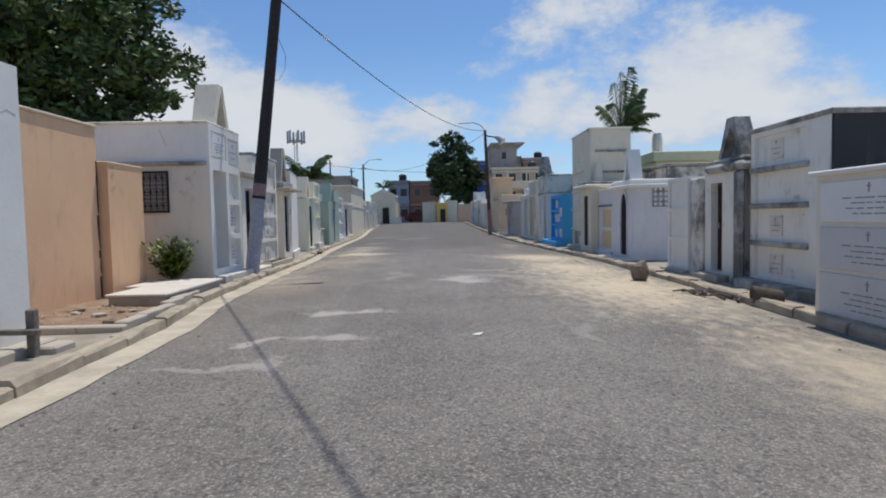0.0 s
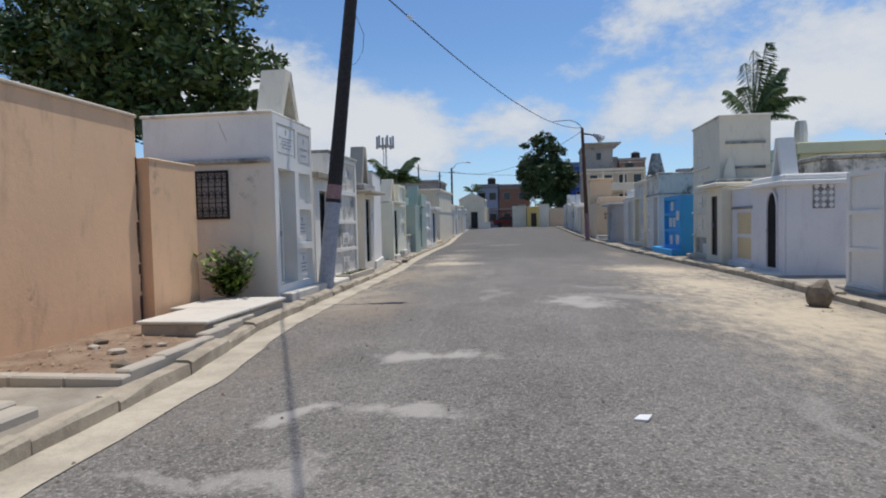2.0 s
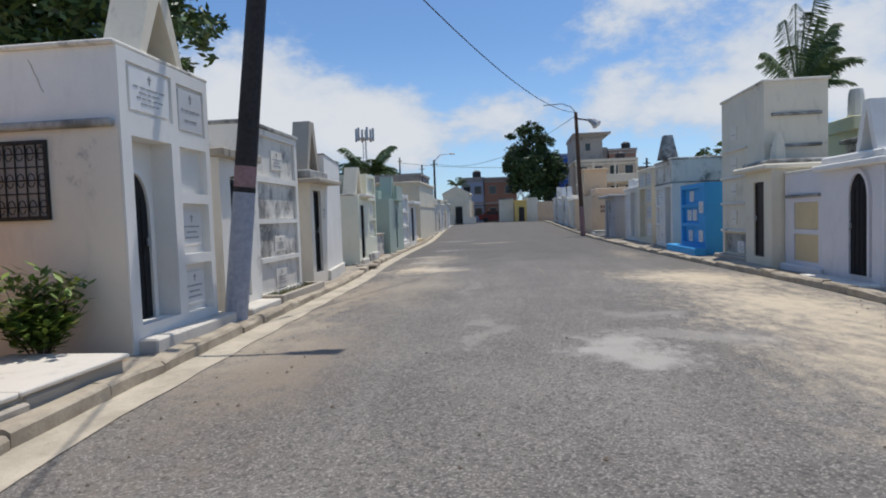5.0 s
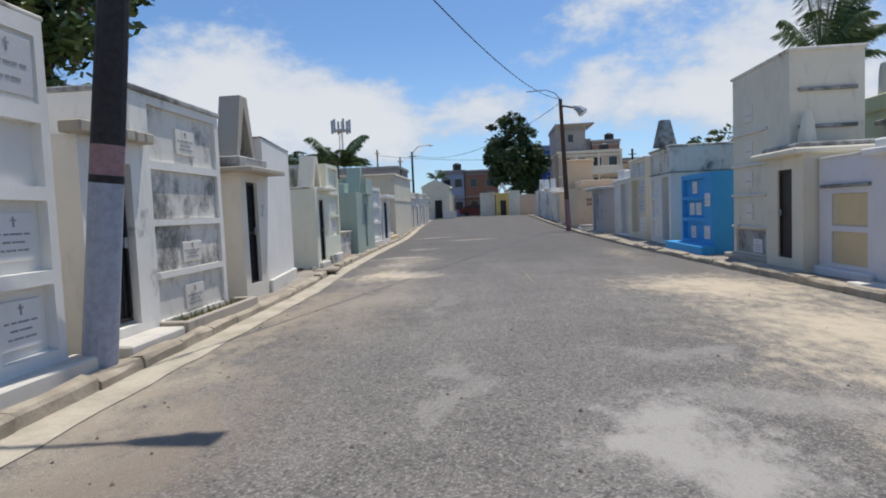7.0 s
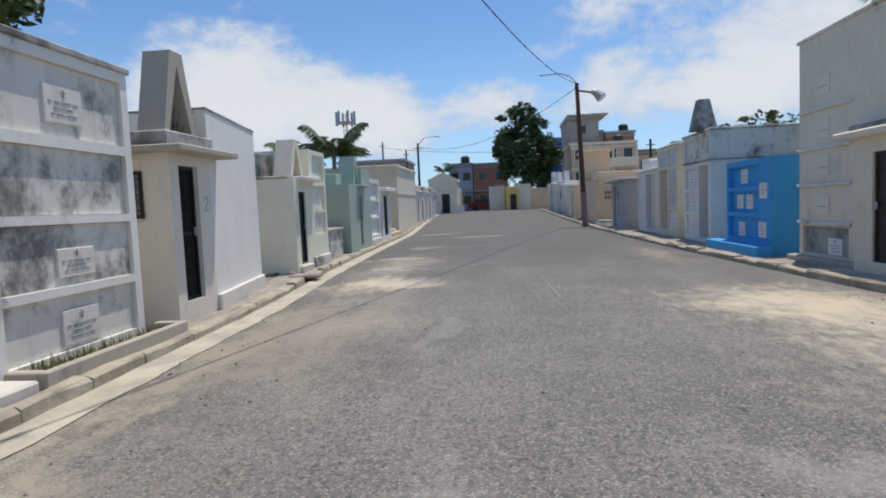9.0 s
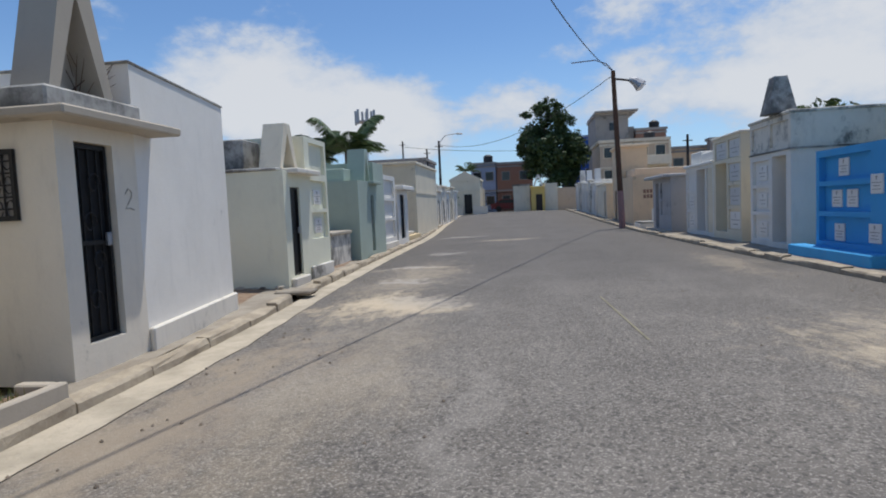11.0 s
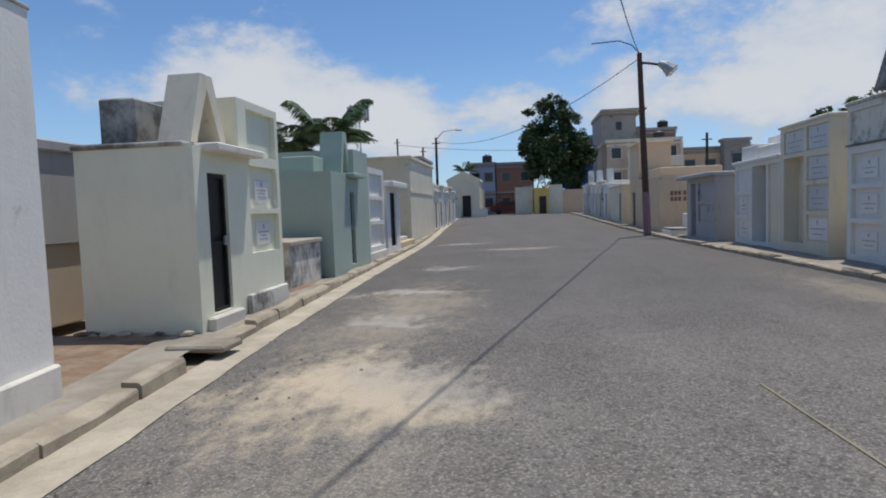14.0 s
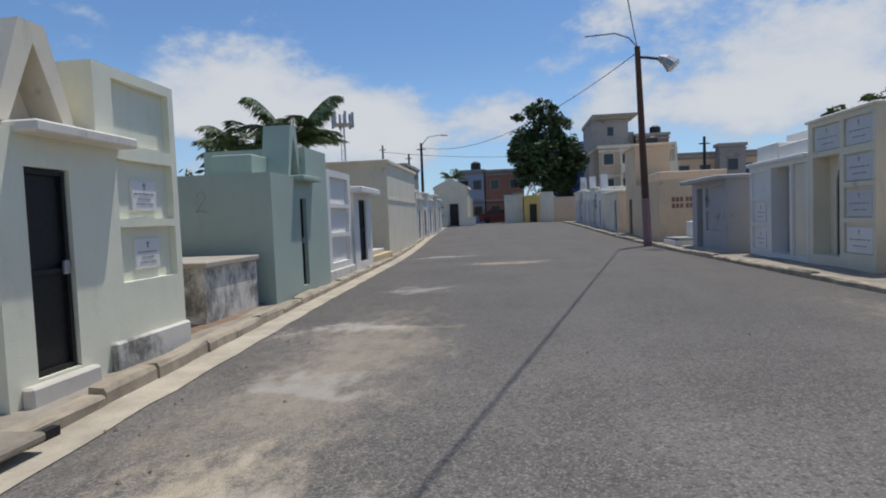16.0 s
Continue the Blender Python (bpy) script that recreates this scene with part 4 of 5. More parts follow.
for y, z, d in ((26.35, 1.58, 0.12), (26.6, 0.98, 0.12), (26.05, 0.98, 0.12), (26.5, 0.32, 0.12), (25.1, 0.36, 0.0), (25.05, 1.22, 0.0)):
    add_plaque(F, t, d, y, y + 0.36, z, z + 0.34)
# white mausoleum with obelisk
F = R(7.0)
t = tomb("obelisk_mausoleum", F, 30, "white mausoleum with mouldy obelisk and recessed door")
part("body", F.block(nb(), 3.4, 28.8, 31.25, -0.2, 2.3, 0.08, ((29.05, 29.85, 0.1, 2.2, 0.4), (30.05, 31.1, 1.55, 2.15), (30.05, 31.1, 0.85, 1.45), (30.05, 31.1, 0.12, 0.75))), WHITE, t)
part("upper", F.block(nb(), 3.4, 28.8, 31.25, 2.34, 3.12, 0.05, ((28.95, 29.95, 2.42, 3.0), (30.05, 31.15, 2.42, 3.0))), WHITE_OLD, t)
part("ledge", F.box(nb(), -0.03, 3.45, 28.74, 31.28, 2.3, 2.34), GREYED, t)
part("coping", F.box(nb(), -0.04, 3.44, 28.76, 31.3, 3.12, 3.2, 0.02), WHITE_WORN, t)
part("door", F.box(nb(), 0.36, 0.4, 29.2, 29.7, 0.12, 1.7), DARK, t, "closed dark door in a recess")
for z in (1.6, 0.9, 0.17):
    add_plaque(F, t, 0.08, 30.3, 30.85, z + 0.05, z + 0.42, PLAQUE, lines=2)
bm = nb()
for v in bmesh.ops.create_cube(bm, size=1.0)["verts"]:
    k = 0.31 if v.co.z < 0 else 0.15
    v.co = Vector((7.06 + 2 * k * v.co.x, 29.6 + 2 * k * v.co.y, 3.2 if v.co.z < 0 else 4.08))
part("obelisk", bm, GREYED, t)
# cream double mausoleum
F = R(7.0)
t = tomb("cream_mausoleum", F, 33, "cream mausoleum with arched door and grey tablets")
part("body", F.block(nb(), 2.6, 31.95, 34.4, -0.2, 3.05, 0.05, ((33.15, 34.2, 0.2, 2.3, 0.35), (32.05, 33.0, 2.4, 2.95), (33.15, 34.2, 2.4, 2.95), (32.05, 33.0, 1.7, 2.25), (32.05, 33.0, 1.0, 1.6), (32.05, 33.0, 0.3, 0.9))), CREAM, t)
part("coping", F.box(nb(), -0.05, 2.65, 31.9, 34.45, 3.05, 3.13, 0.02), CREAM_PALE, t)
add_arch_door(F, t, 0.35, 33.35, 33.85, 0.2, 1.6, 2.1, rim_mat=CREAM, leaf_mat=WOOD_DOOR)
for z in (2.42, 1.72, 1.02, 0.32):
    add_plaque(F, t, 0.05, 32.1, 32.95, z, z + 0.5, PLAQUE_GREY if z > 0.5 else PLAQUE, lines=2)
add_plaque(F, t, 0.05, 33.2, 34.15, 2.42, 2.92, PLAQUE_GREY, lines=2)
t = tomb("white_mausoleum_low", F, 36, "white mausoleum with grey arched doorway and terraced roof blocks")
part("body", F.block(nb(), 2.4, 34.42, 37.65, -0.2, 2.36, 0.05, ((34.5, 35.2, 0.1, 2.25, 0.08), (35.3, 36.3, 0.1, 2.25, 0.4), (36.5, 37.5, 1.55, 2.2), (36.5, 37.5, 0.85, 1.45), (36.5, 37.5, 0.15, 0.75))), WHITE, t)
part("cream_panel", F.box(nb(), 0.06, 0.082, 34.51, 35.19, 0.11, 2.24), CREAM, t)
part("grey_recess", F.box(nb(), 0.38, 0.402, 35.31, 36.29, 0.11, 2.24), GREY_TOMB, t)
add_arch_door(F, t, 0.38, 35.45, 35.85, 0.12, 1.5, 2.0, rim_mat=GREY_TOMB)
part("roof_slab", F.box(nb(), -0.08, 2.4, 34.42, 37.7, 2.36, 2.46, 0.015), WHITE, t)
for a, b, c, d in ((34.5, 36.2, 2.46, 2.8), (36.25, 37.5, 2.46, 2.9)):
    part("roof_block", F.box(nb(), 0.15, 0.9, a, b, c, d, 0.02), WHITE, t)
for a, b, c, d in ((34.6, 35.9, 2.46, 3.1), (36.0, 37.6, 2.46, 3.2)):
    part("roof_block", F.box(nb(), 0.95, 2.2, a, b, c, d, 0.02), WHITE, t)
for z in (0.9, 0.2):
    add_plaque(F, t, 0.05, 36.7, 37.3, z, z + 0.46, PLAQUE, lines=2)
# grey tomb
F = R(6.6)
t = tomb("grey_tomb", F, 40, "grey-painted tomb with sunk panels and overhanging cornice")
part("body", F.block(nb(), 2.4, 38.3, 41.5, -0.2, 2.12, 0.06, ((38.6, 40.1, 1.3, 1.95), (38.6, 40.1, 0.6, 1.2), (40.4, 41.0, 0.05, 1.95, 0.3))), GREY_TOMB, t)
part("cornice", F.box(nb(), -0.3, 2.5, 38.2, 41.9, 2.12, 2.26, 0.03), GREY_TOMB, t)
part("plinth", F.box(nb(), -0.3, 0.0, 38.0, 41.8, -0.2, 0.05, 0.03), CEMENT, t)
bench = thing("white_vault", (6.6, 42.6, 0), "low white painted vault with raised headstone", "vault")
part("base", box(nb(), (6.1, 41.9, -0.1), (7.4, 43.4, 0.22), 0.02), WHITE, bench)
part("headstone", box(nb(), (6.9, 42.2, 0.22), (7.2, 43.3, 0.85), 0.02), WHITE, bench)
part("dark_band", box(nb(), (6.12, 41.88, 0.22), (6.85, 43.3, 0.3), 0.01), GREYED, bench)
# peach building-like tomb
F = R(6.4)
t = tomb("peach_house_tomb", F, 48, "tall peach tomb with stepped top and painted lettering")
part("body", F.block(nb(), 4.0, 45.2, 52.0, -0.1, 2.5, 0.1, ((50.5, 51.2, 0.15, 1.9),)), PEACH_PALE, t)
part("upper", F.block(nb(), 1.6, 49.5, 52.0, 2.5, 4.3), PEACH_PALE, t)
part("step_block", F.box(nb(), 0.4, 3.2, 46.8, 49.5, 2.5, 2.95, 0.03), TAN, t)
part("cornice", F.box(nb(), -0.1, 1.7, 49.4, 52.1, 4.3, 4.45, 0.02), PEACH_PALE, t)
part("door", F.box(nb(), 0.06, 0.1, 50.52, 51.18, 0.15, 1.9), RUST, t)
bm = nb()
for i in range(2):
    for j in range(6):
        box(bm, (6.9 + 0.16 * j + (0.06 if j > 2 else 0), 45.185, 1.62 - 0.26 * i), (7.02 + 0.16 * j + (0.06 if j > 2 else 0), 45.2, 1.8 - 0.26 * i))
tagged(part("lettering", bm, BRICK_RED, t), kind="stuff")
F = R(6.1)
for i, (y0, n, h, m, fin) in enumerate(((52.6, 4.2, 2.2, CREAM_OLD, 0), (57.2, 1.9, 2.3, WHITE, 1), (59.3, 1.8, 2.5, WHITE_OLD, 0), (61.3, 1.7, 2.3, WHITE, 1), (63.2, 1.8, 2.4, WHITE, 0), (65.2, 1.8, 2.4, WHITE_OLD, 1), (67.2, 1.6, 2.3, WHITE, 0))):
    F = R(6.1 - 0.03 * (y0 - 52))
    t = tomb("small_tomb", F, y0 + 0.8, "small pale painted tomb with dark doorway", "small tombs at the far end")
    z = gz(6, y0)
    part("body", F.block(nb(), 2.2, y0, y0 + n, z - 0.1, z + h, 0.1, ((y0 + 0.4, y0 + 1.0, z + 0.2, z + 1.8),)), m, t)
    part("canopy", F.box(nb(), -0.1, 2.2, y0 - 0.04, y0 + n + 0.04, z + h, z + h + 0.12, 0.02), m, t)
    part("door", F.box(nb(), 0.06, 0.09, y0 + 0.4, y0 + 1.0, z + 0.2, z + 1.8), IRON, t)
    if fin:
        aframe(F, t, 0.1, 0.5, y0 + 0.8, 0.4, 0.14, z + h + 0.12, z + h + 1.1, m)
# pale yellow hall and dark block behind the lilac chapel
t = thing("yellow_tomb_hall", (11.5, 25, 0), "pale yellow flat-roofed tomb hall behind the front row", "tomb")
part("body", box(nb(), (10.0, 23.0, -0.1), (15.5, 28.0, 3.2)), YELLOWISH, t)
part("parapet", box(nb(), (9.85, 22.85, 3.2), (15.6, 28.1, 3.55), 0.02), YELLOWISH, t)
t = thing("mouldy_block", (9.8, 20.8, 0), "low mould-blackened cement tomb behind the lilac wall", "tomb")
part("body", box(nb(), (9.2, 19.8, -0.1), (11.2, 22.0, 2.75), 0.03), WHITE_WORN, t)
part("cap", box(nb(), (9.1, 19.7, 2.75), (11.3, 22.1, 2.85), 0.02), GREYED, t)
for x, y, z0, z1, m in ((10.2, 23.4, 3.55, 4.28, WHITE),):
    t = thing("headstone", (x, y, 0), "white rounded headstone rising behind the tombs", "headstone")
    part("shaft", tube(nb(), [(x, y, z0 - 0.02), (x, y, z1 - 0.2), (x, y, z1 - 0.08), (x, y, z1)], 0.2, 0.15, 10), m, t)

# rows of tombs behind the street front
rng = random.Random(11)
for i in range(24):
    side = -1 if i % 2 else 1
    x, y = side * rng.uniform(9.5, 14) + (0 if side < 0 else 3), 20 + i * 2.1 + rng.uniform(-0.5, 0.5)
    if side > 0 and y < 30 or (side < 0 and y < 19):
        continue
    h, w, d = rng.uniform(1.6, 2.4), rng.uniform(1.2, 2.2), rng.uniform(1.5, 2.4)
    m = rng.choice((WHITE, WHITE_OLD, GREY_TOMB, CREAM_PALE))
    t = thing("back_row_tomb", (x, y, gz(x, y)), "pale cement tomb in the row behind", "tomb", "tombs in the back rows")
    z = gz(x, y)
    part("body", box(nb(), (x - w / 2, y - d / 2, z - 0.1), (x + w / 2, y + d / 2, z + h)), m, t)
    part("cap", box(nb(), (x - w / 2 - 0.1, y - d / 2 - 0.1, z + h), (x + w / 2 + 0.1, y + d / 2 + 0.1, z + h + 0.12), 0.02), WHITE_OLD, t)
# tombs seen through the gap beside the pale green tomb
F = L(-5.4)
t = tomb("grey_back_tomb", F, 23, "grey tomb with flat cornice over a brown cement vault", "tombs in the back rows")
part("vault", box(nb(), (-9.5, 24.3, 0.0), (-5.55, 26.0, 1.05), 0.02), TAN, t)
part("body", box(nb(), (-9.5, 24.45, 1.05), (-5.5, 26.0, 2.2)), GREY_TOMB, t)
part("cornice", box(nb(), (-9.6, 24.2, 2.2), (-5.45, 26.1, 2.34), 0.02), GREY_TOMB, t)
aframe(R(-7.9), t, -0.2, 0.2, 25, 0.25, 0.12, 2.34, 2.85, GREY_TOMB)
aframe(R(-6.6), t, -0.2, 0.2, 25, 0.3, 0.1, 2.34, 2.95, WHITE_OLD)

# ---- the far end of the street ----
E0 = 72.0
z = gz(0, E0)
t = thing("gabled_chapel", (-4.6, E0, z), "cream gabled chapel with dark door and low wall", "chapel")
part("body", box(nb(), (-6.1, E0, z - 0.1), (-3.2, E0 + 4, z + 3.2)), CREAM, t)
part("gable", prism(nb(), [(-6.2, E0 - 0.05, z + 3.2), (-3.1, E0 - 0.05, z + 3.2), (-3.15, E0 - 0.05, z + 3.4), (-4.65, E0 - 0.05, z + 4.15), (-6.15, E0 - 0.05, z + 3.4)], (0, 4.1, 0)), CREAM, t)
part("door", box(nb(), (-4.75, E0 - 0.06, z), (-4.0, E0 - 0.002, z + 1.9)), IRON, t)
part("band", box(nb(), (-6.15, E0 - 0.08, z + 2.2), (-3.15, E0 - 0.004, z + 2.3)), CREAM_OLD, t)
part("low_wall", box(nb(), (-6.1, E0 - 0.6, z - 0.1), (-4.9, E0 - 0.4, z + 0.7)), CREAM_PALE, t)
part("low_wall", box(nb(), (-3.9, E0 - 0.6, z - 0.1), (-2.5, E0 - 0.4, z + 0.7)), CREAM_PALE, t)
t = thing("yellow_chapel", (2.8, E0, z), "small bright yellow chapel with open a-shaped finial", "chapel")
part("body", box(nb(), (1.7, E0, z - 0.1), (3.0, E0 + 3, z + 2.35)), YELLOW, t)
part("wing", box(nb(), (3.0, E0 + 0.1, z - 0.1), (4.2, E0 + 3, z + 2.6)), CREAM, t)
part("wing_panel", box(nb(), (3.15, E0 + 0.05, z + 0.8), (4.0, E0 + 0.099, z + 2.3)), CREAM_OLD, t)
part("door", box(nb(), (2.15, E0 - 0.05, z), (2.75, E0 - 0.002, z + 1.6)), WOOD_DOOR, t)
part("cornice", box(nb(), (1.6, E0 - 0.12, z + 2.2), (3.0, E0 + 0.2, z + 2.36), 0.02), YELLOW, t)
bm = nb()
for s in (-1, 1):
    prism(bm, [(2.4 + s * 0.5, E0, z + 2.36), (2.4 + s * 0.08, E0, z + 3.5), (2.4 - s * 0.04, E0, z + 3.4), (2.4 + s * 0.34, E0, z + 2.36)], (0, 0.3, 0))
part("a_finial", bm, WHITE, t)
t = thing("grey_wall_tomb", (0.6, E0 + 1, z), "pale grey tomb wall beside the yellow chapel", "tomb")
part("body", box(nb(), (0.0, E0 + 0.8, z - 0.1), (1.6, E0 + 3, z + 2.5)), CREAM_OLD, t)
part("roof", box(nb(), (-0.1, E0 + 0.7, z + 2.5), (1.7, E0 + 3.1, z + 2.65)), GREYED, t)


def far_building(name, lo, hi, mat, label, rows=2, cols=3, roof=BARE, win=(0.9, 1.0)):
    """A flat-roofed town house with storeys of real windows towards the street."""
    t = thing(name, ((lo[0] + hi[0]) / 2, lo[1], lo[2]), label, "building", "town houses behind the cemetery")
    part("wall", box(nb(), lo, hi), mat, t)
    part("parapet", box(nb(), (lo[0] - 0.15, lo[1] - 0.15, hi[2]), (hi[0] + 0.15, hi[1] + 0.15, hi[2] + 0.3)), roof, t)
    storey = (hi[2] - lo[2]) / rows
    for r in range(rows):
        part("floor_band", box(nb(), (lo[0] - 0.08, lo[1] - 0.12, lo[2] + storey * (r + 1) - 0.35), (hi[0] + 0.08, lo[1] - 0.003, lo[2] + storey * (r + 1) - 0.15)), roof, t)
        for c in range(cols):
            x = lo[0] + (hi[0] - lo[0]) * (c + 0.5) / cols
            zz = lo[2] + storey * r + storey * 0.35
            w = part("window", box(nb(), (x - win[0] / 2 - 0.08, lo[1] - 0.07, zz - 0.08), (x + win[0] / 2 + 0.08, lo[1] - 0.004, zz + win[1] + 0.08)), roof, t)
            part("pane", box(nb(), (x - win[0] / 2, lo[1] - 0.09, zz), (x + win[0] / 2, lo[1] - 0.06, zz + win[1])), GLASS, w)
    return t


far_building("blue_grey_house", (-5.5, 90, 0.5), (-2.4, 98, 6.6), BLUE_GREY, "blue-grey two-storey town house behind the gate", 2, 2)
far_building("brown_house", (-2.25, 90, 0.5), (2.2, 98, 6.5), BRICK_RED, "brown-red two-storey town house behind the gate", 2, 2)
far_building("dark_flat_house", (-17, 78, 0.5), (-9.5, 86, 6.6), BARE, "dark flat-roofed house behind the palms", 2, 3)
far_building("grey_tower_house", (9.6, 86, 0.5), (13.3, 94, 11.2), BARE, "unfinished grey concrete block tower house", 4, 1, win=(0.6, 0.9))
far_building("blue_house", (6.6, 96, 0.5), (10.9, 102, 9.9), BLUE_DEEP, "deep blue painted town house", 3, 2, BLUE_GREY)
far_building("balcony_house", (9.0, 78, 0.3), (15.9, 85, 7.3), TAN, "tan house with balconies and roof tank", 3, 4, CREAM_OLD)
far_building("red_top_house", (14.2, 86.5, 0.3), (17.6, 95, 9.3), BRICK_RED, "house with bare red brick upper storey", 3, 2)
far_building("peach_long_house", (16.3, 80, 0.3), (26, 88, 6.4), PEACH_PALE, "long peach house with flat roof", 2, 5)
far_building("grey_block_house", (20.1, 78.6, 0.3), (22.4, 79.8, 7.0), BARE, "low grey concrete house", 2, 1)
# balcony slabs and parapets of the tan house
t = thing("house_balcony", (12.4, 77.5, 2.5), "cream balcony parapets on the tan house front", "balcony")
for zz in (2.45, 4.8):
    part("slab", box(nb(), (10.8, 76.9, zz), (15.9, 77.85, zz + 0.15), 0.02), CREAM_OLD, t)
    part("parapet", box(nb(), (10.8, 76.9, zz + 0.15), (15.9, 77.0, zz + 0.95), 0.02), CREAM_OLD, t)
    for x in (10.85, 13.3, 15.75):
        part("post", box(nb(), (x - 0.1, 76.92, zz + 0.95), (x + 0.1, 77.1, zz + 2.35), 0.01), CREAM_OLD, t)
t = thing("rooftop_canopy", (12, 86, 11.5), "grey concrete roof overhang on the tower house", "roof")
part("slab", box(nb(), (9.5, 85.2, 11.5), (14.3, 94, 11.68)), BARE, t)
part("stair_block", box(nb(), (13.3, 87, 8.0), (14.1, 94, 9.9)), BARE, t)
for x, y, z in ((14.8, 82, 7.6), (-3.4, 92, 6.9), (16.8, 89, 9.6)):
    tank = thing("roof_tank", (x, y, z), "black plastic water tank on a roof", "tank", "roof tanks")
    part("drum", tube(nb(), [(x, y, z), (x, y, z + 0.9)], 0.6, 0.6, 12), CABLE, tank)
    part("lid", tube(nb(), [(x, y, z + 0.9), (x, y, z + 1.1)], 0.55, 0.25, 12), CABLE, tank)
gate = thing("cemetery_gate", (-1.2, 76, gz(0, 76)), "dark iron gate and fence at the street end", "gate")
z = gz(0, 76)
for i in range(30):
    x = -3.0 + i * 0.16
    part("bar", tube(nb(), [(x, 77, z - 0.05), (x, 77, z + 2.1)], 0.02, sides=4), IRON, gate)
for zz in (0.2, 1.1, 2.0):
    part("rail", box(nb(), (-3.05, 76.97, z + zz), (1.75, 77.03, z + zz + 0.06)), IRON, gate)
part("gate_post", box(nb(), (-3.35, 76.8, z - 0.1), (-3.05, 77.2, z + 2.5), 0.02), CREAM_OLD, gate)
wall = tagged(new("wall_end_left", mesh_of(box(nb(), (-60, 79, -0.1), (-6.3, 79.25, 2.9)), "wall_end_left", BARE)), "grey cement boundary wall behind the tombs", "wall", kind="structure")
wall = tagged(new("wall_end_right", mesh_of(box(nb(), (4.4, 76, -0.1), (60, 76.25, 2.9)), "wall_end_right", TAN)), "tan cement boundary wall behind the tombs", "wall", kind="structure")

car = thing("parked_car", (-0.6, 81, gz(0, 81)), "dark red parked car beyond the gate", "car")
z = gz(0, 81)
part("body", prism(nb(), [(-2.6, 80.2, z + 0.3), (1.6, 80.2, z + 0.3), (1.7, 80.2, z + 0.75), (0.9, 80.2, z + 0.9), (0.2, 80.2, z + 1.35), (-1.5, 80.2, z + 1.38), (-2.2, 80.2, z + 0.95), (-2.7, 80.2, z + 0.85)], (0, 1.6, 0)), CAR_RED, car)
part("side_window", prism(nb(), [(-1.9, 80.18, z + 0.95), (0.55, 80.18, z + 0.92), (0.1, 80.18, z + 1.27), (-1.4, 80.18, z + 1.3)], (0, 0.015, 0)), GLASS, car)
for x in (-1.8, 0.9):
    part("wheel", tube(nb(), [(x, 80.1, z + 0.32), (x, 80.35, z + 0.32)], 0.32, sides=14), TYRE, car)

# ---- poles, cables and lamps ----
pole = thing("utility_pole", (-2.2, 14.35, 0), "leaning dark wooden utility pole with grey-painted foot", "utility pole")


def on_pole(h):
    """The pole leans towards the road."""
    return Vector((-2.453 + 0.127 * h, 14.3 - 0.01 * h, h - 0.1))


part("painted_foot", tube(nb(), [on_pole(h) for h in (0, 0.6, 1.2, 1.86)], 0.155, 0.145, 14), POLE_GREY, pole)
part("dark_ring", tube(nb(), [on_pole(1.86), on_pole(1.93)], 0.147, 0.146, 14), WOOD_POLE, pole)
part("pink_band", tube(nb(), [on_pole(1.93), on_pole(2.2)], 0.1445, 0.1435, 14), POLE_PINK, pole)
part("shaft", tube(nb(), [on_pole(h) for h in (2.2, 2.8, 3.4, 4.2, 5, 6.5, 7.8)], 0.143, 0.11, 14), WOOD_POLE, pole)
part("crossarm", box(nb(), tuple(on_pole(7.5) - Vector((0.6, 0.05, 0.05))), tuple(on_pole(7.5) + Vector((0.6, 0.05, 0.05)))), WOOD_POLE, pole)
arm_end = Vector((0.1, 14.42, 6.68))
part("lamp_arm", tube(nb(), [on_pole(6.3), on_pole(6.3).lerp(arm_end, 0.5) + Vector((0, 0, 0.12)), arm_end], 0.03, sides=6), STEEL, pole)
head = part("lamp_head", tube(nb(), [arm_end - Vector((0.15, 0, 0)), arm_end + Vector((0.08, 0, 0)), arm_end + Vector((0.45, 0, -0.03))], 0.06, 0.13, 10), STEEL, pole)
part("diffuser", tube(nb(), [arm_end + Vector((0.2, 0, -0.12)), arm_end + Vector((0.24, 0, -0.2))], 0.12, 0.08, 10), LAMP_GLASS, head)

pole2 = thing("street_lamp", (5.65, 43.8, 0), "leaning wooden pole with street lamp and cables", "street lamp")
foot2, top2 = Vector((5.62, 43.8, -0.1)), Vector((5.3, 43.4, 7.4))
part("pole", tube(nb(), [foot2.lerp(top2, a) for a in (0, 0.25, 0.5, 0.75, 1)], 0.15, 0.1, 10), RUST, pole2)
part("painted_foot", tube(nb(), [foot2, foot2.lerp(top2, 0.25)], 0.162, 0.15, 10), POLE_PINK, pole2)
part("lamp_arm", tube(nb(), [top2.lerp(foot2, 0.05), top2 + Vector((0.35, -0.1, -0.45)), top2 + Vector((0.75, -0.2, -0.55))], 0.05, sides=6), WOOD_POLE, pole2)
lamp = part("lamp_head", tube(nb(), [top2 + Vector((0.7, -0.2, -0.5)), top2 + Vector((0.95, -0.25, -0.6)), top2 + Vector((1.2, -0.3, -0.85))], 0.1, 0.3, 10), STEEL, pole2)
part("diffuser", tube(nb(), [top2 + Vector((1.2, -0.3, -0.85)), top2 + Vector((1.26, -0.31, -0.92))], 0.28, 0.2, 10), LAMP_GLASS, lamp)
part("curved_bracket", tube(nb(), [top2, top2 + Vector((-0.3, 0, 0.35)), top2 + Vector((-0.8, 0, 0.55)), top2 + Vector((-1.9, 0, 0.5))], 0.03, sides=5), STEEL, pole2)


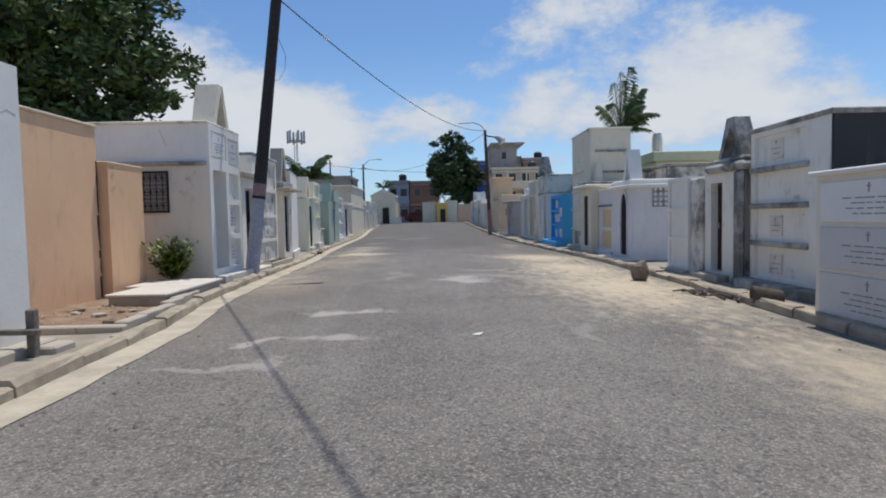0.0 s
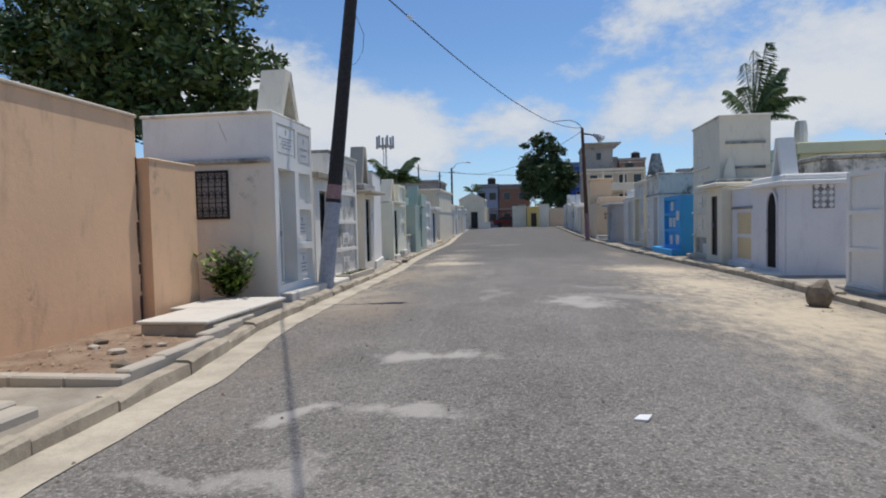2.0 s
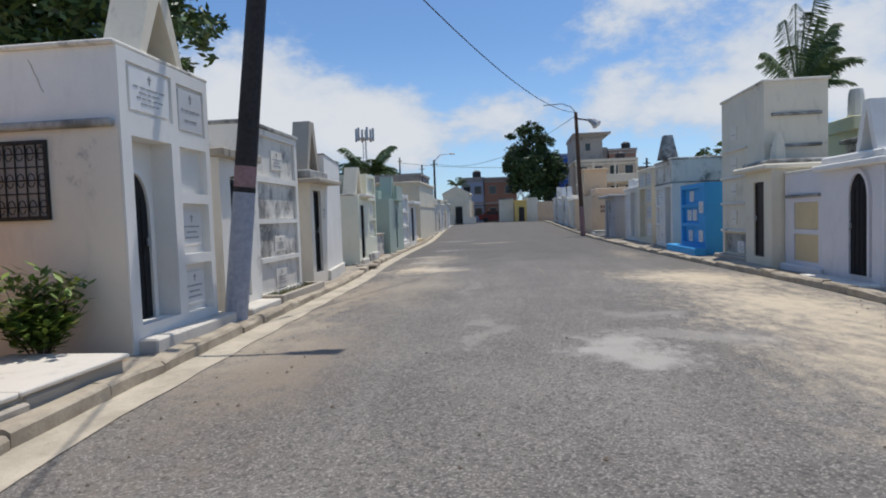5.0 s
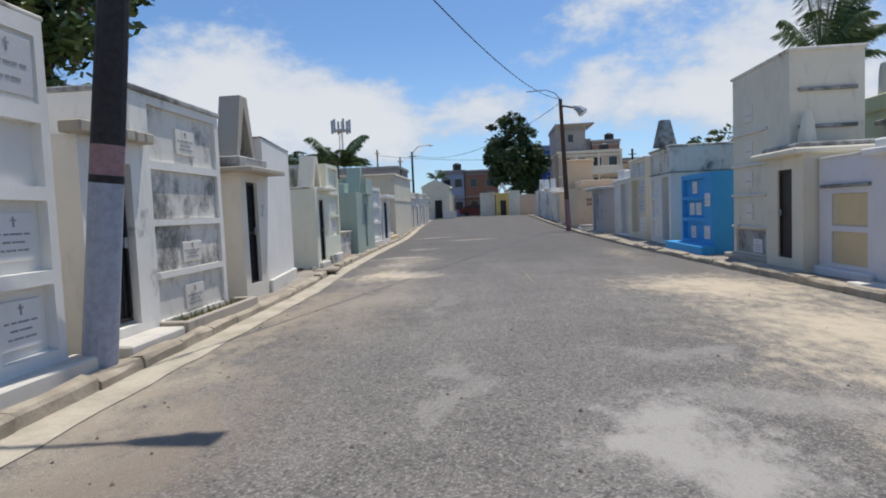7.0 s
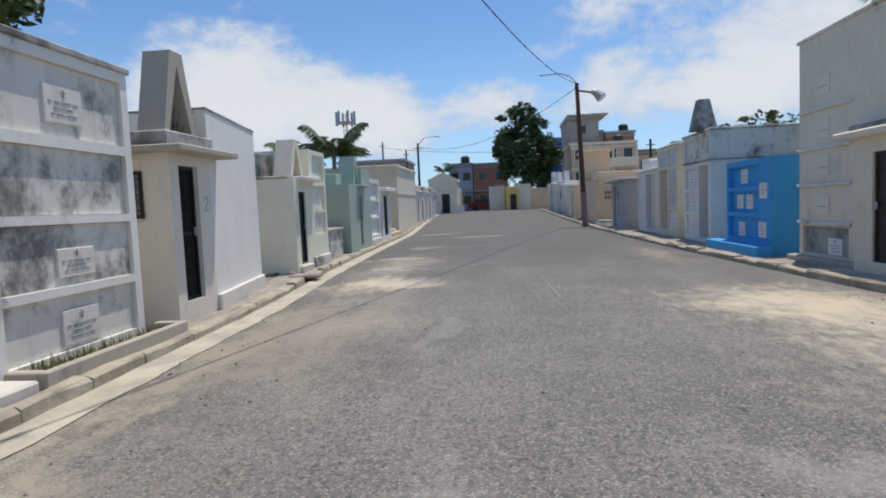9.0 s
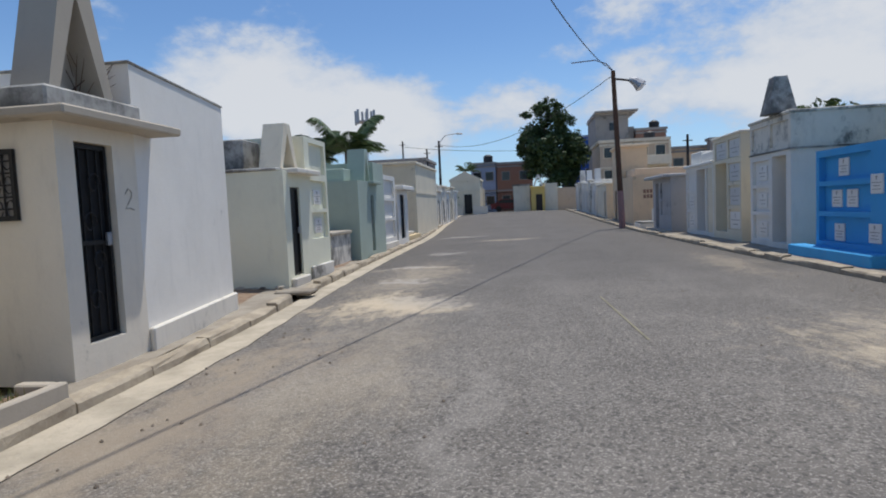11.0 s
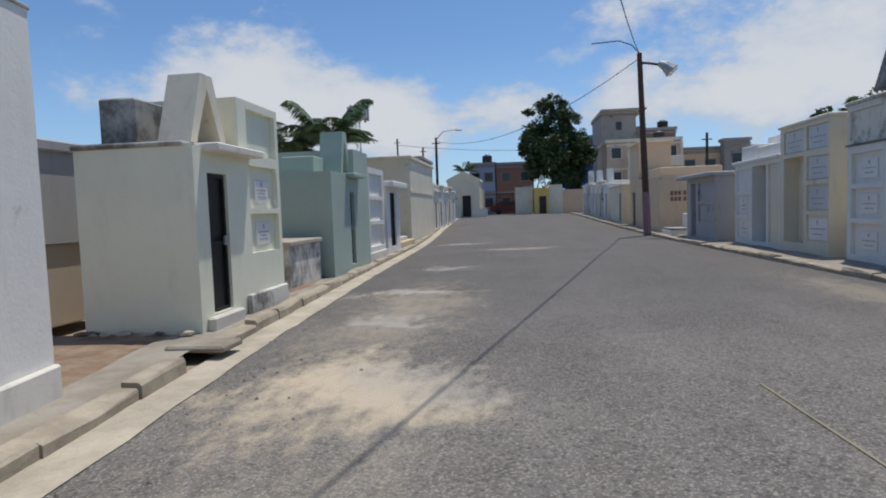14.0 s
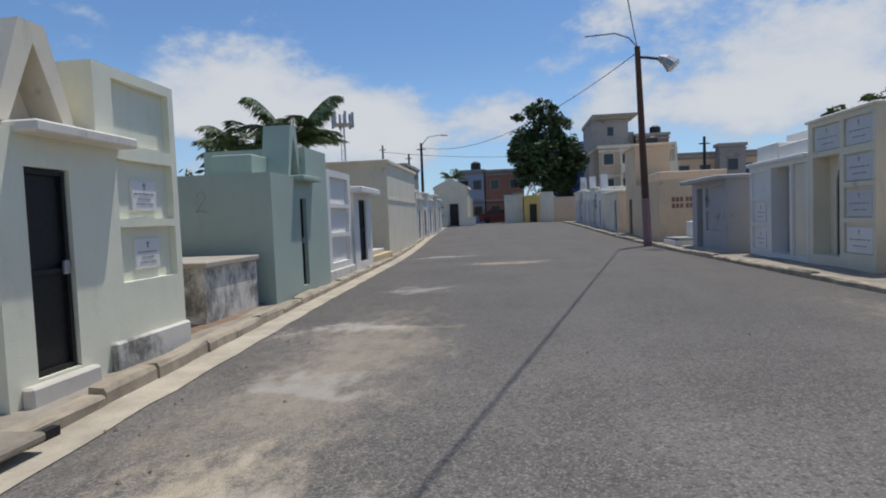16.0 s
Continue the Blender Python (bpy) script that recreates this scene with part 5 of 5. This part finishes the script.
def cable(a, b, sag, r, label):
    pts = [Vector(a).lerp(Vector(b), i / 24) - Vector((0, 0, sag * 4 * (i / 24) * (1 - i / 24))) for i in range(25)]
    return tagged(new("overhead_cable", mesh_of(tube(nb(), pts, r, sides=5), "overhead_cable", CABLE)), label, "cable", "overhead cables")


cable(on_pole(6.3), top2, 0.85, 0.015, "black overhead cable between two street poles")
cable(on_pole(6.3), (8.5, -9, 6.3), 0.2, 0.015, "black overhead cable from the leaning pole")
for x, y, h, arm in ((-6.2, 66, 7.2, 1.6), (-9.5, 80, 8.0, 0), (-13.0, 84, 9.5, 0), (13.5, 62, 6.1, 0)):
    p = thing("far_pole", (x, y, gz(x, y)), "dark utility pole far down the street", "utility pole", "far poles")
    part("shaft", tube(nb(), [(x, y, gz(x, y) - 0.1), (x, y, h)], 0.13, 0.09, 8), WOOD_POLE, p)
    part("crossarm", box(nb(), (x - 0.35, y - 0.04, h - 0.5), (x + 0.35, y + 0.04, h - 0.43)), WOOD_POLE, p)
    if arm:
        part("lamp_arm", tube(nb(), [(x, y, h - 0.2), (x + 0.6, y, h + 0.45), (x + arm, y, h + 0.55)], 0.04, sides=5), STEEL, p)
        part("lamp_head", tube(nb(), [(x + arm, y, h + 0.55), (x + arm + 0.5, y, h + 0.5)], 0.1, 0.06, 6), STEEL, p)
cable((-6.2, 66, 6.9), top2 - Vector((0, 0, 0.2)), 1.3, 0.016, "thin overhead cable across the street")
cable((-13.0, 84, 8.8), (14, 84, 8.0), 0.8, 0.025, "thin overhead cable across the street end")
mast = thing("antenna_mast", (-19.5, 92, 0), "tall lattice antenna mast with panel aerials", "antenna")
for dx, dy in ((-0.35, -0.3), (0.35, -0.3), (0, 0.35)):
    part("leg", tube(nb(), [(-19.5 + dx, 92 + dy, 0), (-19.5 + dx * 0.6, 92 + dy * 0.6, 14.6)], 0.05, sides=5), STEEL, mast)
bm = nb()
for i in range(26):
    s = 1 if i % 2 else -1
    tube(bm, [(-19.5 + 0.33 * s, 91.8, 0.55 * i), (-19.5 - 0.33 * s, 91.8, 0.55 * (i + 1))], 0.025, sides=4)
tagged(part("lattice", bm, STEEL, mast), kind="stuff")
for a in range(6):
    x, y = -19.5 + 1.25 * math.cos(a * 1.047), 92 + 1.25 * math.sin(a * 1.047)
    part("aerial", box(nb(), (x - 0.15, y - 0.1, 12.9), (x + 0.15, y + 0.1, 14.8), 0.03), STEEL, mast)
part("platform", tube(nb(), [(-19.5, 92, 13.2), (-19.5, 92, 13.35)], 1.3, 1.3, 12), STEEL, mast)

# ---- trees, palms, bushes ----


def leaves(bm, centre, radii, n, size, rng, shell=0.5, droop=0.0):
    """Many small leaf clumps in an uneven ellipsoid."""
    c = Vector(centre)
    for _ in range(n):
        d = Vector((rng.gauss(0, 1), rng.gauss(0, 1), rng.gauss(0, 1))).normalized()
        p = c + Vector([d[i] * radii[i] * (shell + (1 - shell) * rng.random() ** 0.6) for i in range(3)])
        a = Vector((rng.gauss(0, 1), rng.gauss(0, 1), rng.gauss(0, 0.6) - droop)).normalized()
        b = a.cross(Vector((rng.gauss(0, 1), rng.gauss(0, 1), rng.gauss(0, 1)))).normalized()
        l = size * rng.uniform(0.6, 1.3)
        bm.faces.new([bm.verts.new(q) for q in (p - a * l, p + b * l * 0.42, p + a * l, p - b * l * 0.42)])


def tree(name, at, crowns, n, size, mat, label, seed, trunk_r=0.25, trunk_top=4.0):
    rng = random.Random(seed)
    t = thing(name, at, label, "tree")
    x, y, z = at
    top = Vector((x, y, trunk_top))
    part("trunk", tube(nb(), [(x, y, z - 0.1), (x + 0.1, y, z + (trunk_top - z) * 0.4), (x - 0.05, y + 0.1, z + (trunk_top - z) * 0.75), top], trunk_r, trunk_r * 0.6, 9), BARK, t)
    bm = nb()
    for c, r in crowns:
        part("limb", tube(nb(), [top - Vector((0, 0, 0.2)), top.lerp(Vector(c), 0.5) + Vector((0.1, 0, 0.15)), Vector(c)], trunk_r * 0.5, trunk_r * 0.12, 6), BARK, t)
        k = int(n * r[0] * r[2])
        for _ in range(max(6, int(5 * r[0] * r[2]))):
            d = Vector((rng.gauss(0, 1), rng.gauss(0, 1), rng.gauss(0, 1))).normalized()
            cc = Vector(c) + Vector([d[i] * r[i] * rng.uniform(0.45, 1.0) for i in range(3)])
            leaves(bm, cc, [v * rng.uniform(0.2, 0.42) for v in r], max(12, k // 7), size, rng, 0.15)
        leaves(bm, c, [v * 0.9 for v in r], k // 4, size, rng, 0.2)
    tagged(part("crown", bm, mat, t), kind="stuff")
    return t


tree("broad_tree", (-10.5, 23.5, -0.1), (((-9.4, 22.5, 7.6), (2.4, 2.4, 2.2)), ((-7.6, 21.9, 6.2), (1.5, 1.5, 1.2)), ((-12.2, 23.5, 8.2), (2.8, 2.6, 2.6)), ((-11.2, 22.0, 5.4), (2.4, 2.0, 1.7)),
     ((-14.5, 23.5, 6.5), (2.6, 2.4, 2.6)), ((-8.9, 23.0, 9.3), (1.7, 1.7, 1.4)), ((-9.2, 22.3, 5.0), (1.7, 1.5, 1.0)), ((-13.0, 22, 10.5), (2.0, 2.0, 1.5)), ((-16.5, 24, 9), (2.5, 2.4, 3))), 230, 0.17, LEAF,
     "large dark green broadleaf tree behind the tombs", 3, 0.35, 4.5)
tree("round_tree", (4.3, 80, 0.5), (((4.3, 80, 7.0), (3.3, 2.6, 2.9)), ((1.8, 80, 8.3), (1.5, 1.6, 2.1)), ((2.2, 80, 5.6), (1.6, 1.6, 1.7)), ((6.5, 80, 5.9), (1.7, 1.8, 2.1)), ((3.1, 80, 11.0), (1.7, 1.6, 1.5)),
     ((5.1, 80, 10.3), (1.6, 1.6, 1.6)), ((4.4, 79.5, 4.3), (3.0, 2.0, 1.3)), ((6.6, 80, 8.2), (1.2, 1.4, 1.3)), ((4.0, 80, 12.0), (1.2, 1.2, 0.8))), 260, 0.22, LEAF_DEEP,
     "dense dark green tree at the street end", 5, 0.4, 4.0)
tree("back_tree", (15.5, 45, 0), (((15.0, 45, 5.1), (1.0, 1.0, 0.7)), ((16.4, 45, 4.9), (0.9, 1.0, 0.6)), ((13.5, 45.4, 4.7), (0.8, 0.9, 0.5))), 420, 0.16, LEAF, "small green tree behind the tomb row", 7, 0.15, 3.8)
for i, (x, y, h) in enumerate(((-9.5, 36, 3.2), (-6.5, 33.4, 2.9), (-7.6, 35.8, 3.6), (-5.9, 33.0, 1.3), (-11.5, 37, 3.8), (-6.6, 70, 3.4), (18, 64, 4.2))):
    tree("shrub_tree", (x, y, 0), (((x, y, h * 0.7), (1.1, 1.0, h * 0.32)), ((x + 0.7, y + 0.3, h * 0.5), (0.9, 0.9, h * 0.28))), 190, 0.13, LEAF, "dark green shrubby tree among the tombs", 20 + i, 0.1, h * 0.4)


def palm(at, top, r, n, length, label, seed, wind=(0.0, 0.0), mat=None, most=1.7):
    """A palm: bare trunk and arching fronds, each a rib with hanging leaflets."""
    rng = random.Random(seed)
    t = thing("palm_tree", at, label, "palm", "palms")
    a, b = Vector(at), Vector(top)
    part("trunk", tube(nb(), [a - Vector((0, 0, 0.1)), a.lerp(b, 0.35) + Vector((0.05, 0, 0)), a.lerp(b, 0.7), b], r, r * 0.65, 10), PALM_BARK, t)
    for i in range(n):
        ang = 6.283 * i / n + rng.uniform(-0.2, 0.2)
        lift, l = rng.uniform(0.35, most), length * rng.uniform(0.8, 1.1)
        d = Vector((math.cos(ang) + wind[0], math.sin(ang) + wind[1], 0)).normalized()
        pts = [b + d * (l * u * (1 - 0.18 * u * lift)) + Vector((0, 0, l * (lift * u - (0.28 + 0.42 * lift) * u * u))) for u in np.linspace(0, 1, 9)]
        bm = nb()
        tube(bm, pts, 0.022, 0.006, 5)
        side = d.cross(Vector((0, 0, 1)))
        for j in range(54):
            u = 0.12 + 0.88 * j / 54
            q = u * 8
            k = min(int(q), 7)
            p = pts[k].lerp(pts[k + 1], q - k)
            ll = l * 0.3 * (1 - 0.65 * abs(u - 0.45) * 1.4) * rng.uniform(0.8, 1.1)
            for s in (-1, 1):
                w = (side * s * 0.75 + d * 0.55 + Vector((wind[0] * 0.4, wind[1] * 0.4, rng.uniform(-0.75, -0.1)))).normalized()
                e = d * 0.02
                bm.faces.new([bm.verts.new(v) for v in (p - e, p + e, p + w * ll * 0.6 + e * 0.8, p + w * ll + Vector((0, 0, -0.1 * ll)))])
        part("frond", bm, mat or FROND, t)
    return t


palm((8.78, 23.45, -0.1), (8.76, 23.4, 4.35), 0.13, 22, 1.5, "wind-blown palm with bare trunk behind the cream tower", 2, (0.75, 0.1), most=3.2)
palm((-6.6, 39, -0.1), (-6.5, 39, 3.9), 0.14, 24, 2.0, "green palm behind the sage-green tomb", 4, (0.35, 0), most=1.7)
palm((-8.6, 40, -0.1), (-8.5, 40, 3.7), 0.14, 24, 2.0, "green palm behind the sage-green tomb", 6, (0.2, 0), most=1.7)
palm((-5.6, 84, 0.5), (-5.6, 84, 5.6), 0.16, 11, 1.8, "small palm behind the gabled chapel", 9, (0.3, 0))

bush = thing("bush", (-3.1, 11.75, 0.05), "bright green leafy croton bush against the peach wall", "bush")
rng = random.Random(31)
bm = nb()
for i in range(90):
    a, tilt, l = rng.uniform(0, 6.28), rng.uniform(0.05, 0.75), rng.uniform(0.45, 0.95)
    d = Vector((math.cos(a) * tilt, math.sin(a) * tilt, 1)).normalized()
    p0 = Vector((-3.1, 11.75, 0.08))
    part("stem", tube(nb(), [p0, p0 + d * l * 0.5, p0 + d * l], 0.008, 0.004, 4), BARK, bush) if i % 4 == 0 else None
    for j in range(16):
        q = p0 + d * l * rng.uniform(0.35, 1.05)
        b = rng.uniform(0, 6.28)
        w = (Vector((math.cos(b), math.sin(b), rng.uniform(-0.1, 0.7)))).normalized()
        e = w.cross(Vector((0, 0, 1))).normalized() * 0.03
        ll = rng.uniform(0.1, 0.2)
        bm.faces.new([bm.verts.new(v) for v in (q, q + w * ll * 0.5 + e, q + w * ll, q + w * ll * 0.5 - e)])
tagged(part("foliage", bm, LEAF_LIGHT, bush), kind="stuff")

# ---- small things ----
bm = nb()
rng = random.Random(17)
for v in range(1):
    r = bmesh.ops.create_icosphere(bm, subdivisions=2, radius=0.2)
    for q in r["verts"]:
        q.co = Vector((5.85, 12.6, 0.1)) + Vector((q.co.x * 0.9, q.co.y * 0.9, q.co.z * 1.15)) * (1 + 0.3 * noise.noise(q.co * 9))
tagged(new("boulder", mesh_of(bm, "boulder", STONE)), "rough brown boulder on the sandy roadside", "stone")
log = thing("hollow_log", (6.4, 9.0, 0), "short hollow brown log lying by the kerb", "log")
bm = nb()
ring = lambda p, r: [bm.verts.new(Vector(p) + Vector((0.25 * r * math.cos(a), r * math.cos(a), r * math.sin(a)))) for a in np.linspace(0, 5.89, 16)]  # noqa: E731
rs = [ring((6.52, 8.85, 0.06), 0.11), ring((6.3, 9.2, 0.07), 0.13), ring((6.29, 9.22, 0.07), 0.1), ring((6.5, 8.9, 0.06), 0.09)]
for a, b in zip(rs, rs[1:]):
    for j in range(16):
        bm.faces.new((a[j], a[(j + 1) % 16], b[(j + 1) % 16], b[j]))
bm.faces.new(rs[3])
part("bark", bm, BARK, log)
for i in range(9):
    x, y = 5.95 + rng.uniform(0, 0.4), 9.3 + rng.uniform(0, 1.3)
    st = thing("dead_branch", (x, y, 0), "dry broken branch lying on the roadside", "branch", "branches by the kerb")
    a = rng.uniform(0.9, 2.2)
    part("stick", tube(nb(), [(x, y, gz(x, y) + 0.03), (x + 0.2 * math.cos(a), y + 0.2 * math.sin(a), gz(x, y) + 0.07), (x + 0.45 * math.cos(a), y + 0.45 * math.sin(a), gz(x, y) + 0.025)], 0.025, 0.012, 6), BARK, st)
litter = nb()
for i in range(160):
    x, y = rng.uniform(-3.4, -1.8), rng.uniform(7.5, 9.3)
    a, l = rng.uniform(0, 6.28), rng.uniform(0.015, 0.04)
    d, e = Vector((math.cos(a), math.sin(a), rng.uniform(-0.2, 0.5))) * l, Vector((-math.sin(a), math.cos(a), 0.2)) * l * 0.45
    p = Vector((x, y, 0.085 + 0.03 * max(0, -x - 3) + 0.03 * noise.noise(Vector((x * 2, y * 2, 0)))))
    litter.faces.new([litter.verts.new(q) for q in (p - d, p + e, p + d, p - e)])
tagged(new("leaf_litter", mesh_of(litter, "leaf_litter", leaf("dry_leaves", (0.2, 0.13, 0.07), (0.34, 0.25, 0.16)))), "dry fallen leaves on the dirt bed", "leaves", kind="stuff")
pebbles = nb()
for i in range(700):
    s = rng.random()
    y = rng.uniform(3, 45)
    x = gutter_x(y) + abs(rng.gauss(0, 0.5)) if s < 0.45 else (kerb_x(y) - abs(rng.gauss(0, 0.8)) if s < 0.8 else rng.uniform(-1.5, 5.5))
    r, c = rng.uniform(0.006, 0.02), Vector((x, y, gz(x, y) + 0.004))
    vs = [pebbles.verts.new(c + Vector((r * math.cos(a) * rng.uniform(0.7, 1.2), r * math.sin(a) * rng.uniform(0.7, 1.2), 0))) for a in (0, 1.26, 2.5, 3.77, 5.03)]
    tip = pebbles.verts.new(c + Vector((0, 0, r * 0.9)))
    for j in range(5):
        pebbles.faces.new((vs[j], vs[(j + 1) % 5], tip))
tagged(new("pebbles", mesh_of(pebbles, "pebbles", STONE)), "loose pebbles scattered over the asphalt", "pebbles", kind="stuff")
paper = nb()
prism(paper, [(2.14, 6.8, 0.045), (2.22, 6.77, 0.05), (2.26, 6.85, 0.06), (2.19, 6.89, 0.045)], (0.004, 0, 0.012))
tagged(new("paper_scrap", mesh_of(paper, "paper_scrap", PLAQUE)), "crumpled white paper scrap on the road", "litter")
mark = nb()
for y0, y1, x0, x1 in ((19.6, 22.2, 1.95, 1.85),):
    mark.faces.new([mark.verts.new((x, y, gz(x, y) + 0.006)) for x, y in ((x0, y0), (x0 + 0.022, y0), (x1 + 0.018, y1), (x1, y1))])
tagged(new("road_marking", mesh_of(mark, "road_marking", paint("faded_yellow_line", (0.26, 0.23, 0.14), 0.6, 0.6))), "faded thin yellow line on the asphalt", "marking", kind="structure")

# broken stones at the foot of the pale green tomb, and on the dirt bed
rng = random.Random(41)
for i in range(16):
    x, y = (rng.uniform(-4.7, -3.35), rng.uniform(23.8, 24.05)) if i < 10 else (rng.uniform(-3.2, -1.9), rng.uniform(7.6, 9.2))
    r, z = rng.uniform(0.03, 0.09), (gz(x, y) + 0.13 if i < 10 else 0.08)
    bm = nb()
    for q in bmesh.ops.create_icosphere(bm, subdivisions=1, radius=r)["verts"]:
        q.co = Vector((x, y, z)) + Vector((q.co.x * 1.4, q.co.y, q.co.z * 0.55)) * rng.uniform(0.75, 1.2)
    tagged(new("rubble_stone", mesh_of(bm, "rubble_stone", CEMENT if i % 2 else STONE)), "broken grey stone lying on bare dirt", "stone", "loose rubble")

# splice on the cable, a loose wire on the pole, a cross on the yellow hall
at_ = Vector((-1.07, 16.67, 6.04))
splice = thing("cable_splice", at_, "pale taped splice on the overhead cable", "cable")
part("wrap", tube(nb(), [at_ + Vector((-0.02, -0.12, 0.02)), at_, at_ + Vector((0.02, 0.12, -0.02))], 0.03, 0.03, 8), LAMP_GLASS, splice)
for i in range(3):
    part("loose_end", tube(nb(), [at_, at_ + Vector((0.05 + 0.03 * i, 0.02, 0.06 - 0.05 * i)), at_ + Vector((0.09 + 0.02 * i, 0.03, 0.1 - 0.08 * i))], 0.006, sides=4), LAMP_GLASS, splice)
p5 = on_pole(4.9)
part("loose_wire", tube(nb(), [p5 + Vector((0.1, -0.1, -0.45)), p5 + Vector((0.2, -0.1, -0.42)), p5 + Vector((0.33, -0.1, -0.2)), p5 + Vector((0.36, -0.1, 0.1)), p5 + Vector((0.2, -0.1, 0.5)), p5 + Vector((0.06, 0, 0.8))], 0.005, sides=4), CABLE, pole)
cross = thing("roof_cross", (14.0, 25.5, 3.55), "dark iron cross on the yellow hall roof", "cross")
part("upright", box(nb(), (13.97, 25.47, 3.54), (14.03, 25.53, 4.3), 0.008), IRON, cross)
part("crossbar", box(nb(), (13.8, 25.475, 4.0), (14.2, 25.525, 4.06), 0.008), IRON, cross)
